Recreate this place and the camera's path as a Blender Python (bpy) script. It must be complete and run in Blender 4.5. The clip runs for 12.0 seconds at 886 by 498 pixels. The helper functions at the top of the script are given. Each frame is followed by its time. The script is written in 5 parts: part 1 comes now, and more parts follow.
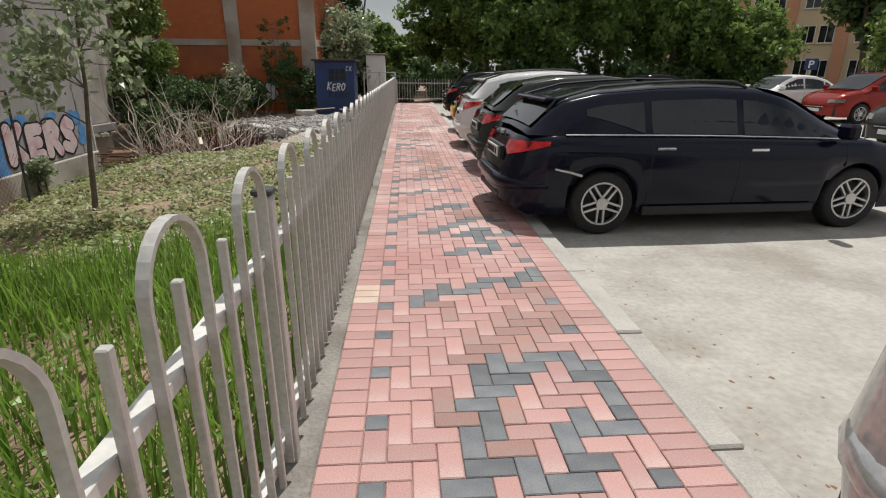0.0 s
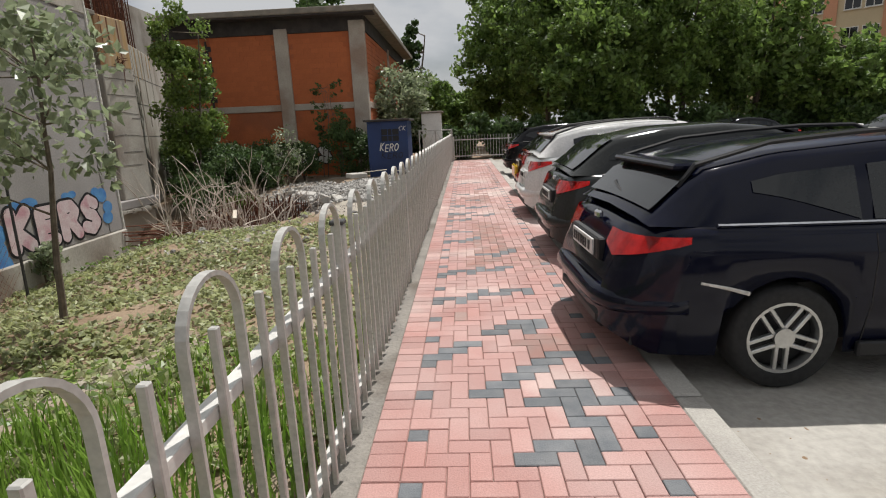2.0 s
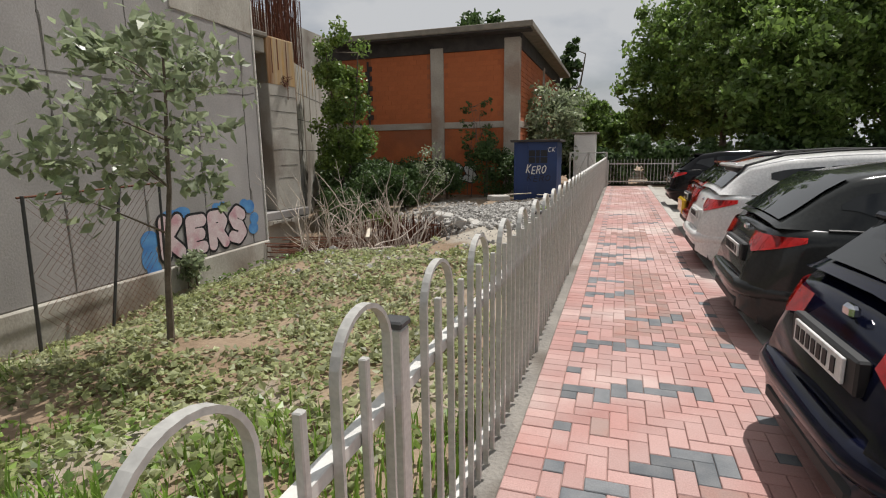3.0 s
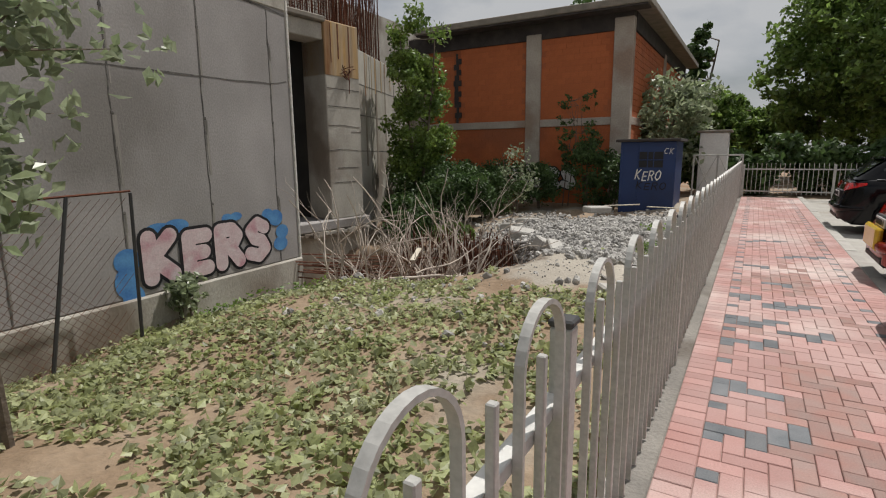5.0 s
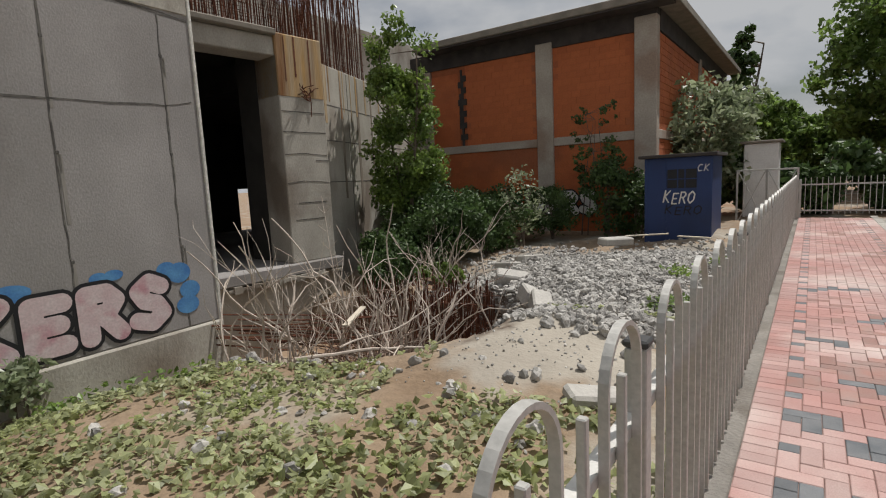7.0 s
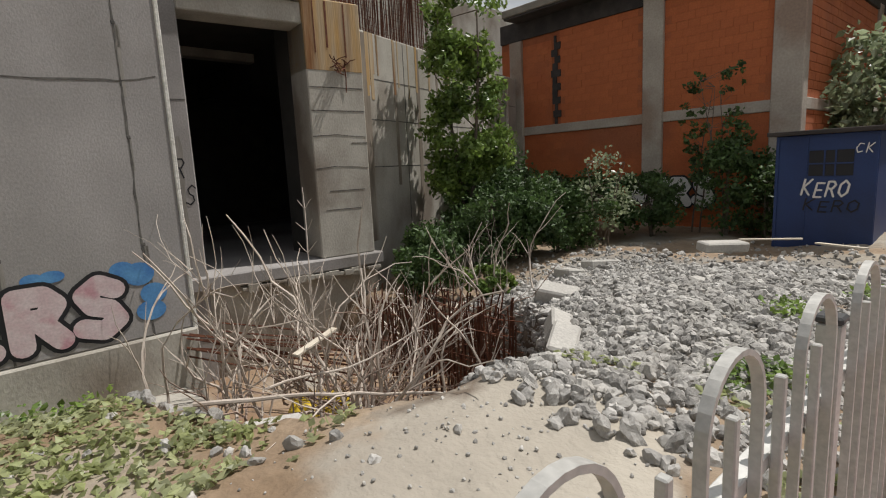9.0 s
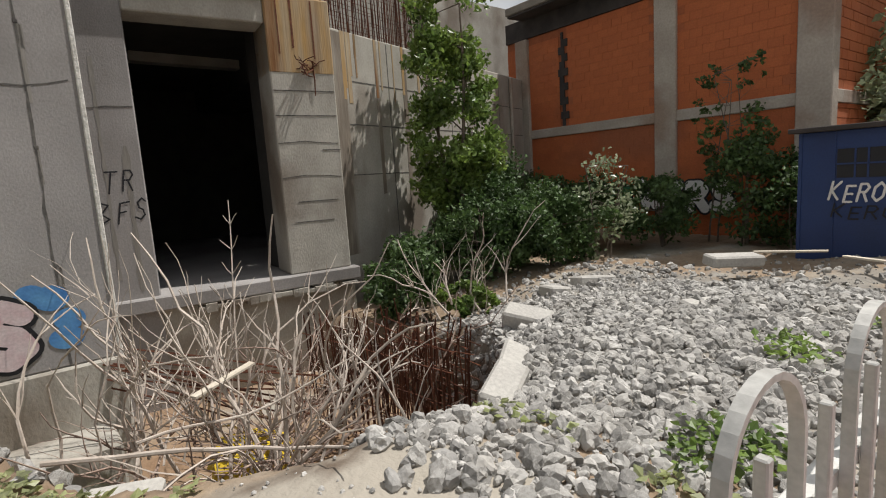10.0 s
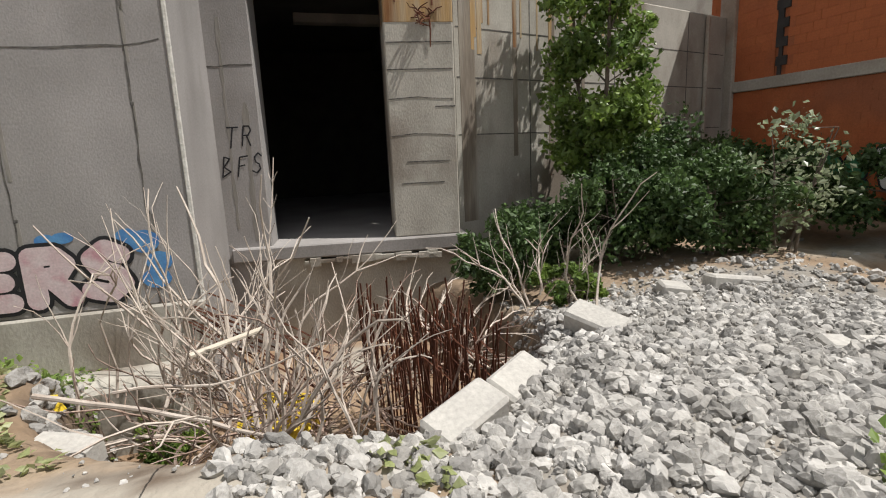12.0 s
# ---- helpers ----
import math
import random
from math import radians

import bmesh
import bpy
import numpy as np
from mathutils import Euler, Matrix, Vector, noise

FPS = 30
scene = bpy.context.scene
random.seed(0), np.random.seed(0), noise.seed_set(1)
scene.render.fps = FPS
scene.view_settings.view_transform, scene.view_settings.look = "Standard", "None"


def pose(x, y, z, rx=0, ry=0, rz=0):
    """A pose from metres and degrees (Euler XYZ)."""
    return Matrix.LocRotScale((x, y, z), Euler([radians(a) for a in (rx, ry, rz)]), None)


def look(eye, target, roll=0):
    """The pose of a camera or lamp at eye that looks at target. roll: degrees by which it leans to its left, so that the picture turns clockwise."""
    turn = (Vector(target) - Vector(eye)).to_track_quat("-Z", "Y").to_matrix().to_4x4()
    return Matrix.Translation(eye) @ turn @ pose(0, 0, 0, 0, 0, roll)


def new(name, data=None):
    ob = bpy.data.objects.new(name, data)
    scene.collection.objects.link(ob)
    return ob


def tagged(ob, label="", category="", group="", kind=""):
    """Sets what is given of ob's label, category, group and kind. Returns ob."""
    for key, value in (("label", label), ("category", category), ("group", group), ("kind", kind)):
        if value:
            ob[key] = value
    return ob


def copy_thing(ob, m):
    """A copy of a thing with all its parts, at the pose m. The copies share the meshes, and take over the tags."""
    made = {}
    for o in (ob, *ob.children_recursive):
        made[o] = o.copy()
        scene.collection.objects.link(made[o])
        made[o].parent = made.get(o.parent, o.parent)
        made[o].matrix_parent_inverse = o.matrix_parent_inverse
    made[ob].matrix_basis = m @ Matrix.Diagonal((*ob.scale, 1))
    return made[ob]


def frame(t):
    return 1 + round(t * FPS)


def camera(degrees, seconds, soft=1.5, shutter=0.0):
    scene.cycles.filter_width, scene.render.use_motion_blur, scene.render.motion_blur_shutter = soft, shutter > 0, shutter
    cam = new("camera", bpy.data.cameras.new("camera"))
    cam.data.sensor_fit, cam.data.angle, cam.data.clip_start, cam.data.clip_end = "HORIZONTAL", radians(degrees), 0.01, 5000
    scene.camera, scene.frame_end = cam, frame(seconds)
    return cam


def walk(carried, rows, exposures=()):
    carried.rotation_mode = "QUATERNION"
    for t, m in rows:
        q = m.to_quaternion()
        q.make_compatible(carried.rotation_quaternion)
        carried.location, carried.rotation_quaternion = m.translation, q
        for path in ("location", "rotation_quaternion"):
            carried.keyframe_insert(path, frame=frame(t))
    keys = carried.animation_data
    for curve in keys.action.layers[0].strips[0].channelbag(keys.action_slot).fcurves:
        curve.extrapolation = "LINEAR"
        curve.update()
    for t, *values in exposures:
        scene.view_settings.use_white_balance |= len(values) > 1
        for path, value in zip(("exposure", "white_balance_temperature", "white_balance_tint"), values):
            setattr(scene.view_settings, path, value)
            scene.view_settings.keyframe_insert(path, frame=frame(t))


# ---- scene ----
cam = camera(80.8, 12.0, soft=1.1)
ROWS = [
    (0, (-0.131, 0.312, 1.454), (0.005, 2.199, 0.807), 0.3),
    (0.5, (-0.075, 0.738, 1.434), (0.289, 2.626, 0.886), 0.2),
    (1, (-0.05, 1.25, 1.439), (0.258, 3.161, 0.935), -1.0),
    (1.5, (0.01, 1.773, 1.466), (0.419, 3.667, 0.973), -1.4),
    (2, (-0.003, 2.338, 1.48), (-0.099, 4.283, 1.026), -2.5),
    (2.5, (-0.056, 2.951, 1.477), (-0.386, 4.873, 1.032), -2.8),
    (3, (-0.038, 3.459, 1.536), (-0.667, 5.321, 1.165), -0.8),
    (5, (-0.206, 6.071, 1.514), (-1.21, 7.763, 1.154), -0.6),
    (5.5, (-0.214, 6.732, 1.525), (-1.263, 8.394, 1.157), -0.7),
    (6, (-0.11, 7.349, 1.551), (-1.117, 9.035, 1.173), -1.5),
    (6.5, (-0.231, 7.983, 1.522), (-1.321, 9.623, 1.175), -1.5),
    (7, (-0.23, 8.595, 1.544), (-1.38, 10.21, 1.279), -2.8),
    (7.5, (-0.288, 9.208, 1.559), (-1.587, 10.71, 1.321), -2.4),
    (9.5, (-0.23, 11.583, 1.527), (-1.755, 12.84, 1.215), -3.5),
    (10, (-0.287, 12.214, 1.503), (-1.872, 13.401, 1.222), -3.7),
    (10.5, (-0.234, 12.685, 1.5), (-1.99, 13.6, 1.217), -2.1),
    (11, (-0.337, 13.2, 1.478), (-2.139, 14.021, 1.199), -1.6),
    (11.5, (-0.336, 13.694, 1.437), (-2.169, 14.419, 1.1), -1.7),
    (12, (-0.397, 14.07, 1.421), (-2.303, 14.538, 1.036), -2.5),
]
walk(cam, [(t, look(eye, target, roll)) for t, eye, target, roll in ROWS],
     [(0.0, -0.13), (2.5, -0.03), (5.0, -0.24), (6.5, -0.25), (7.5, -0.32), (9.5, -0.1), (10.5, 0.03), (12.0, 0.16)])

# ---- world, sun, exposure ----
scene.view_settings.exposure = 0.0
SUN = Vector((0.22, 0.50, 1.15)).normalized()
sun_el, sun_az = math.asin(SUN.z), math.atan2(SUN.x, SUN.y)
world = bpy.data.worlds.new("world")
scene.world = world
world.use_nodes = True
wn, wl = world.node_tree.nodes, world.node_tree.links
sky = wn.new("ShaderNodeTexSky")
sky.sky_type, sky.sun_disc, sky.sun_elevation, sky.sun_rotation = "NISHITA", False, sun_el, sun_az
sky.dust_density = 3.0
tc, mp, cl = wn.new("ShaderNodeTexCoord"), wn.new("ShaderNodeMapping"), wn.new("ShaderNodeTexNoise")
mp.inputs["Scale"].default_value = (1, 1, 2.2)
cl.inputs["Scale"].default_value, cl.inputs["Detail"].default_value = 2.3, 7
ramp = wn.new("ShaderNodeValToRGB")
ramp.color_ramp.elements[0].position, ramp.color_ramp.elements[1].position = 0.31, 0.50
mix = wn.new("ShaderNodeMix")
mix.data_type = "RGBA"
mix.inputs["B"].default_value = (9.2, 9.4, 9.7, 1)
wl.new(tc.outputs["Generated"], mp.inputs["Vector"])
wl.new(mp.outputs["Vector"], cl.inputs["Vector"])
wl.new(cl.outputs["Fac"], ramp.inputs["Fac"])
wl.new(ramp.outputs["Color"], mix.inputs["Factor"])
wl.new(sky.outputs["Color"], mix.inputs["A"])
wl.new(mix.outputs["Result"], wn["Background"].inputs["Color"])
wn["Background"].inputs["Strength"].default_value = 0.062
sun = new("sun", bpy.data.lights.new("sun", "SUN"))
sun.data.energy, sun.data.angle, sun.data.color = 4.7, radians(0.6), (1.0, 0.965, 0.925)
sun.matrix_world = look(SUN * 60, (0, 0, 0))


# ---- materials ----
def mat(name, a, b=None, scale=6.0, rough=0.8, metal=0.0, bump=0.0, fine=40.0, island=False, random_ob=0.0, stain=None, stretch=(1, 1, 1), coat=0.0, leafy=0.0, spec=0.5):
    """A noise-mixed surface: two colours at a coarse scale, a fine grain with relief, and a third stain colour."""
    m = bpy.data.materials.new(name)
    m.use_nodes = True
    n, l = m.node_tree.nodes, m.node_tree.links
    p = n["Principled BSDF"]
    p.inputs["Roughness"].default_value, p.inputs["Metallic"].default_value = rough, metal
    p.inputs["Coat Weight"].default_value = coat
    p.inputs["Specular IOR Level"].default_value = spec
    p.inputs["Coat Roughness"].default_value = 0.04
    b = b or tuple(v * 0.75 for v in a)
    co, mpg = n.new("ShaderNodeTexCoord"), n.new("ShaderNodeMapping")
    mpg.inputs["Scale"].default_value = stretch
    l.new(co.outputs["Object"], mpg.inputs["Vector"])
    big, small = n.new("ShaderNodeTexNoise"), n.new("ShaderNodeTexNoise")
    big.inputs["Scale"].default_value, big.inputs["Detail"].default_value = scale, 6
    small.inputs["Scale"].default_value, small.inputs["Detail"].default_value = fine, 4
    for t in (big, small):
        l.new(mpg.outputs["Vector"], t.inputs["Vector"])
    r = n.new("ShaderNodeValToRGB")
    r.color_ramp.elements[0].position, r.color_ramp.elements[1].position = 0.35, 0.65
    r.color_ramp.elements[0].color, r.color_ramp.elements[1].color = (*a, 1), (*b, 1)
    l.new(big.outputs["Fac"], r.inputs["Fac"])
    out = r.outputs["Color"]
    if stain:
        st, sr, sm = n.new("ShaderNodeTexNoise"), n.new("ShaderNodeValToRGB"), n.new("ShaderNodeMix")
        st.inputs["Scale"].default_value, st.inputs["Detail"].default_value = scale * 0.43, 8
        l.new(mpg.outputs["Vector"], st.inputs["Vector"])
        sr.color_ramp.elements[0].position, sr.color_ramp.elements[1].position = 0.52, 0.66
        l.new(st.outputs["Fac"], sr.inputs["Fac"])
        sm.data_type = "RGBA"
        sm.inputs["B"].default_value = (*stain, 1)
        l.new(sr.outputs["Color"], sm.inputs["Factor"])
        l.new(out, sm.inputs["A"])
        out = sm.outputs["Result"]
    g, gm = n.new("ShaderNodeMapRange"), n.new("ShaderNodeMix")
    g.inputs["To Min"].default_value, g.inputs["To Max"].default_value = 0.72, 1.28
    l.new(small.outputs["Fac"], g.inputs["Value"])
    gm.data_type, gm.blend_type = "RGBA", "MULTIPLY"
    gm.inputs["Factor"].default_value = 1
    l.new(out, gm.inputs["A"])
    l.new(g.outputs["Result"], gm.inputs["B"])
    out = gm.outputs["Result"]
    if island or random_ob:
        src, rr, rm = (n.new("ShaderNodeNewGeometry"), n.new("ShaderNodeMapRange"), n.new("ShaderNodeMix"))
        oi = n.new("ShaderNodeObjectInfo")
        amount = random_ob or 0.35
        rr.inputs["To Min"].default_value, rr.inputs["To Max"].default_value = 1 - amount, 1 + amount
        l.new(src.outputs["Random Per Island"] if island else oi.outputs["Random"], rr.inputs["Value"])
        rm.data_type, rm.blend_type = "RGBA", "MULTIPLY"
        rm.inputs["Factor"].default_value = 1
        l.new(out, rm.inputs["A"])
        l.new(rr.outputs["Result"], rm.inputs["B"])
        out = rm.outputs["Result"]
    l.new(out, p.inputs["Base Color"])
    if bump:
        bp = n.new("ShaderNodeBump")
        bp.inputs["Strength"].default_value, bp.inputs["Distance"].default_value = bump, 0.02
        l.new(small.outputs["Fac"], bp.inputs["Height"])
        l.new(bp.outputs["Normal"], p.inputs["Normal"])
    if leafy:
        tr, ms = n.new("ShaderNodeBsdfTranslucent"), n.new("ShaderNodeMixShader")
        l.new(out, tr.inputs["Color"])
        ms.inputs["Fac"].default_value = leafy
        l.new(p.outputs["BSDF"], ms.inputs[1])
        l.new(tr.outputs["BSDF"], ms.inputs[2])
        l.new(ms.outputs["Shader"], n["Material Output"].inputs["Surface"])
    return m


PAVE_RED = mat("paver_red", (0.385, 0.195, 0.17), (0.42, 0.265, 0.24), 1.3, 0.6, bump=0.25, fine=120, random_ob=0.13, stain=(0.53, 0.42, 0.385))
PAVE_RED_J = mat("paver_red_joined", (0.385, 0.195, 0.17), (0.42, 0.265, 0.24), 1.3, 0.6, bump=0.25, fine=120, island=True, stain=(0.53, 0.42, 0.385), random_ob=0.13)
PAVE_BROWN = mat("paver_brown", (0.34, 0.185, 0.155), (0.31, 0.215, 0.19), 5, 0.85, bump=0.25, fine=120, random_ob=0.16)
PAVE_DARK = mat("paver_dark", (0.115, 0.125, 0.135), (0.175, 0.18, 0.185), 6, 0.8, bump=0.25, fine=130, random_ob=0.2)
SAND_BED = mat("sand_bed", (0.33, 0.21, 0.18), (0.42, 0.31, 0.27), 8, 0.95, bump=0.3, fine=150)
KERB = mat("kerb_concrete", (0.42, 0.40, 0.36), (0.33, 0.31, 0.28), 3, 0.9, bump=0.3, fine=90, random_ob=0.08)
LOT = mat("lot_concrete", (0.395, 0.375, 0.335), (0.325, 0.305, 0.27), 2.4, 0.85, bump=0.5, fine=22, stain=(0.27, 0.245, 0.205))
SOIL = mat("soil", (0.23, 0.145, 0.085), (0.30, 0.215, 0.14), 1.4, 0.95, bump=0.8, fine=14, stain=(0.33, 0.30, 0.25))
GROUND = mat("waste_soil", (0.21, 0.145, 0.09), (0.29, 0.215, 0.145), 1.4, 0.95, bump=0.9, fine=16, stain=(0.33, 0.295, 0.24))


def ground_patches(m):
    n, l = m.node_tree.nodes, m.node_tree.links
    p = n["Principled BSDF"]
    out = p.inputs["Base Color"].links[0].from_socket
    at, sp, fine = n.new("ShaderNodeAttribute"), n.new("ShaderNodeSeparateColor"), n.new("ShaderNodeTexNoise")
    at.attribute_name = "patch"
    fine.inputs["Scale"].default_value, fine.inputs["Detail"].default_value = 7, 8
    l.new(at.outputs["Color"], sp.inputs["Color"])
    # Blue patch: dark pit soil, with the pit's shade put into its colour.
    for ch, c0, c1 in (("Red", (0.24, 0.21, 0.17), (0.42, 0.38, 0.315)), ("Green", (0.16, 0.145, 0.125), (0.32, 0.295, 0.255)), ("Blue", (0.07, 0.05, 0.035), (0.15, 0.105, 0.07))):
        r, mx = n.new("ShaderNodeValToRGB"), n.new("ShaderNodeMix")
        r.color_ramp.elements[0].color, r.color_ramp.elements[1].color = (*c0, 1), (*c1, 1)
        r.color_ramp.elements[0].position, r.color_ramp.elements[1].position = 0.35, 0.65
        l.new(fine.outputs["Fac"], r.inputs["Fac"])
        mx.data_type = "RGBA"
        l.new(sp.outputs[ch], mx.inputs["Factor"])
        l.new(out, mx.inputs["A"])
        l.new(r.outputs["Color"], mx.inputs["B"])
        out = mx.outputs["Result"]
    l.new(out, p.inputs["Base Color"])


ground_patches(GROUND)
CONC = mat("old_concrete", (0.345, 0.325, 0.312), (0.265, 0.25, 0.238), 0.9, 0.9, bump=0.15, fine=45, stain=(0.205, 0.19, 0.175), stretch=(1, 1, 0.75))
CONC_PALE = mat("pale_concrete", (0.45, 0.425, 0.37), (0.33, 0.305, 0.26), 1.6, 0.9, bump=0.25, fine=40, stain=(0.20, 0.165, 0.13), stretch=(1, 1, 0.6))
RUST_CONC = mat("rust_stained_concrete", (0.42, 0.26, 0.10), (0.40, 0.33, 0.23), 3.0, 0.9, bump=0.3, fine=25, stain=(0.20, 0.09, 0.03), stretch=(2, 2, 0.15))
SPALL_HIGHLIGHT = mat("spall_and_highlight", (0.70, 0.68, 0.63), (0.55, 0.53, 0.48), 9, 0.9, bump=0.6, fine=30)
DAMP = mat("damp_concrete", (0.17, 0.14, 0.11), (0.24, 0.20, 0.155), 4, 0.85, bump=0.3, fine=20, stain=(0.36, 0.33, 0.28), stretch=(2, 2, 0.2))
DRIP = mat("drip_stain", (0.22, 0.205, 0.18), (0.28, 0.26, 0.235), 6, 0.9, stretch=(3, 3, 0.3))
SEAM = mat("form_joint", (0.07, 0.065, 0.06), (0.15, 0.14, 0.125), 9, 0.95)
# Room concrete coloured near black, so the indoor shade is in the colour.
ROOM_SHADE = mat("interior_shade", (0.06, 0.056, 0.05), (0.04, 0.038, 0.035), 2, 0.95, bump=0.2)
BRICKM = mat("orange_block", (0.47, 0.135, 0.045), (0.40, 0.105, 0.035), 0.9, 0.85, bump=0.3, fine=35, island=True, random_ob=0.05, stain=(0.33, 0.105, 0.045))
BRICKP = mat("orange_block_single", (0.47, 0.135, 0.045), (0.40, 0.105, 0.035), 0.9, 0.85, bump=0.3, fine=35, random_ob=0.06, stain=(0.33, 0.105, 0.045))
MORTAR = mat("mortar", (0.36, 0.11, 0.045), (0.30, 0.09, 0.035), 4, 0.95, bump=0.3)
COLM = mat("column_concrete", (0.44, 0.39, 0.33), (0.36, 0.31, 0.26), 1.5, 0.9, bump=0.35, fine=20, stain=(0.30, 0.22, 0.17))
SHADE_AND_DARK = mat("eave_shade_and_dark_parts", (0.035, 0.03, 0.028), (0.06, 0.05, 0.045), 3, 0.9)
ROOFM = mat("roof_edge", (0.25, 0.22, 0.18), (0.18, 0.16, 0.13), 3, 0.9)
FENCE = mat("galvanised_paint", (0.50, 0.49, 0.455), (0.44, 0.43, 0.40), 5, 0.45, 0.25, bump=0.05, fine=60)
# Lighter than the pickets: sun on the rails is put into their colour.
RAIL_SUNLIT = mat("sunlit_rail_paint", (0.66, 0.65, 0.61), (0.58, 0.57, 0.53), 5, 0.4, 0.1)
FOOTM = mat("grey_footing", (0.20, 0.185, 0.165), (0.27, 0.25, 0.22), 3, 0.95, bump=0.6, fine=40, stain=(0.14, 0.12, 0.10))
CAPM = mat("dark_cap", (0.05, 0.05, 0.05), rough=0.5)
RUST = mat("rusty_steel", (0.10, 0.035, 0.02), (0.16, 0.06, 0.03), 12, 0.85, 0.3, bump=0.3, island=True)
STONE = mat("rubble_stone", (0.40, 0.385, 0.36), (0.29, 0.275, 0.25), 4, 0.95, bump=0.5, fine=30, random_ob=0.35)
STONE_J = mat("rubble_stone_joined", (0.40, 0.385, 0.36), (0.29, 0.275, 0.25), 4, 0.95, bump=0.5, fine=30, island=True, random_ob=0.4)
BLOCK = mat("cast_concrete", (0.45, 0.43, 0.39), (0.38, 0.36, 0.33), 3, 0.9, bump=0.3, fine=30)
TWIG_BROWN = mat("brown_twig", (0.22, 0.15, 0.115), (0.31, 0.235, 0.19), 6, 0.9, island=True)
TWIG = mat("dry_twig", (0.44, 0.37, 0.31), (0.56, 0.49, 0.42), 6, 0.9, island=True)
WOODM = mat("pale_plank", (0.62, 0.56, 0.46), (0.50, 0.44, 0.35), 4, 0.85, stretch=(1, 6, 6))
BARK = mat("bark", (0.11, 0.085, 0.065), (0.16, 0.13, 0.10), 9, 0.95, bump=0.6, fine=30)
LEAF = mat("leaf_mid", (0.19, 0.28, 0.065), (0.11, 0.175, 0.045), 1.2, 0.5, island=True, leafy=0.5, random_ob=0.5)
LEAF_FRESH = mat("leaf_fresh", (0.23, 0.32, 0.07), (0.10, 0.165, 0.04), 1.6, 0.40, island=True, leafy=0.4, random_ob=0.45)
LEAF_PALE = mat("leaf_pale", (0.20, 0.25, 0.13), (0.34, 0.38, 0.25), 3, 0.35, island=True, leafy=0.5, random_ob=0.4)
LEAF_DARK = mat("leaf_dark", (0.085, 0.14, 0.04), (0.05, 0.095, 0.028), 0.6, 0.55, island=True, leafy=0.3, random_ob=0.5)
IVY = mat("ground_cover_leaf", (0.30, 0.335, 0.14), (0.40, 0.42, 0.24), 1.5, 0.45, island=True, leafy=0.5, random_ob=0.45)
GRASS = mat("grass_blade", (0.15, 0.27, 0.035), (0.22, 0.34, 0.06), 1.0, 0.5, island=True, leafy=0.5, random_ob=0.4)
BLUE = mat("blue_steel", (0.012, 0.032, 0.115), (0.014, 0.04, 0.14), 2, 0.5, bump=0.05, stain=(0.012, 0.03, 0.10))
WHITEP = mat("white_paint", (0.72, 0.71, 0.68), (0.62, 0.61, 0.58), 2, 0.6)
INK = mat("black_spray", (0.012, 0.012, 0.015), rough=0.6)
PINK = mat("pink_spray", (0.56, 0.42, 0.43), (0.62, 0.52, 0.52), 7, 0.7, stain=(0.50, 0.28, 0.31))
SKYBLUE = mat("blue_spray", (0.05, 0.17, 0.42), (0.10, 0.28, 0.52), 4, 0.7)
GREENSP = mat("green_spray", (0.03, 0.14, 0.06), (0.05, 0.20, 0.09), 5, 0.7)
YELLOW = mat("yellow_sheet", (0.70, 0.50, 0.03), (0.60, 0.42, 0.03), 6, 0.5, bump=0.4, fine=12)
BEIGE = mat("beige_render", (0.56, 0.47, 0.31), (0.50, 0.42, 0.28), 0.4, 0.9)
SALMON = mat("salmon_render", (0.55, 0.29, 0.18), (0.50, 0.26, 0.16), 0.4, 0.9)
TYRE = mat("tyre_rubber", (0.012, 0.012, 0.012), (0.02, 0.02, 0.02), 20, 0.85)
RIM = mat("silver_rim", (0.55, 0.55, 0.54), (0.48, 0.48, 0.47), 10, 0.32, 0.8)
GLASS = mat("tinted_glass", (0.012, 0.014, 0.015), (0.018, 0.02, 0.021), 2, 0.02, spec=0.5)
TRIMB = mat("black_trim", (0.014, 0.014, 0.015), rough=0.55)
TAILR = mat("tail_light_red", (0.36, 0.008, 0.006), (0.22, 0.004, 0.004), 9, 0.1, spec=0.4)
CLEARL = mat("headlight", (0.6, 0.62, 0.64), (0.4, 0.42, 0.44), 12, 0.1, 0.4, coat=1.0)
CHROME = mat("chrome", (0.75, 0.75, 0.76), rough=0.12, metal=1.0)
PLATE = mat("plate_white", (0.75, 0.75, 0.73), rough=0.4)


def paint(name, c, metal=0.3):
    return mat(name, c, tuple(v * 0.92 for v in c), 3, 0.12, metal, spec=0.45 if max(c) > 0.05 else 0.28)


# ---- builders ----
def mesh_ob(name, bm, material, smooth=False):
    me = bpy.data.meshes.new(name)
    bmesh.ops.recalc_face_normals(bm, faces=bm.faces)
    bm.to_mesh(me)
    bm.free()
    for m in material if isinstance(material, (list, tuple)) else [material]:
        me.materials.append(m)
    if smooth:
        me.polygons.foreach_set("use_smooth", [True] * len(me.polygons))
    return new(name, me)


def part(name, bm, material, parent, label="", smooth=False):
    ob = mesh_ob(name, bm, material, smooth)
    ob.parent = parent
    if label:
        ob["label"] = label
    return ob


def empty(name, m):
    e = new(name)
    e.empty_display_size = 0.1
    e.matrix_world = m
    return e


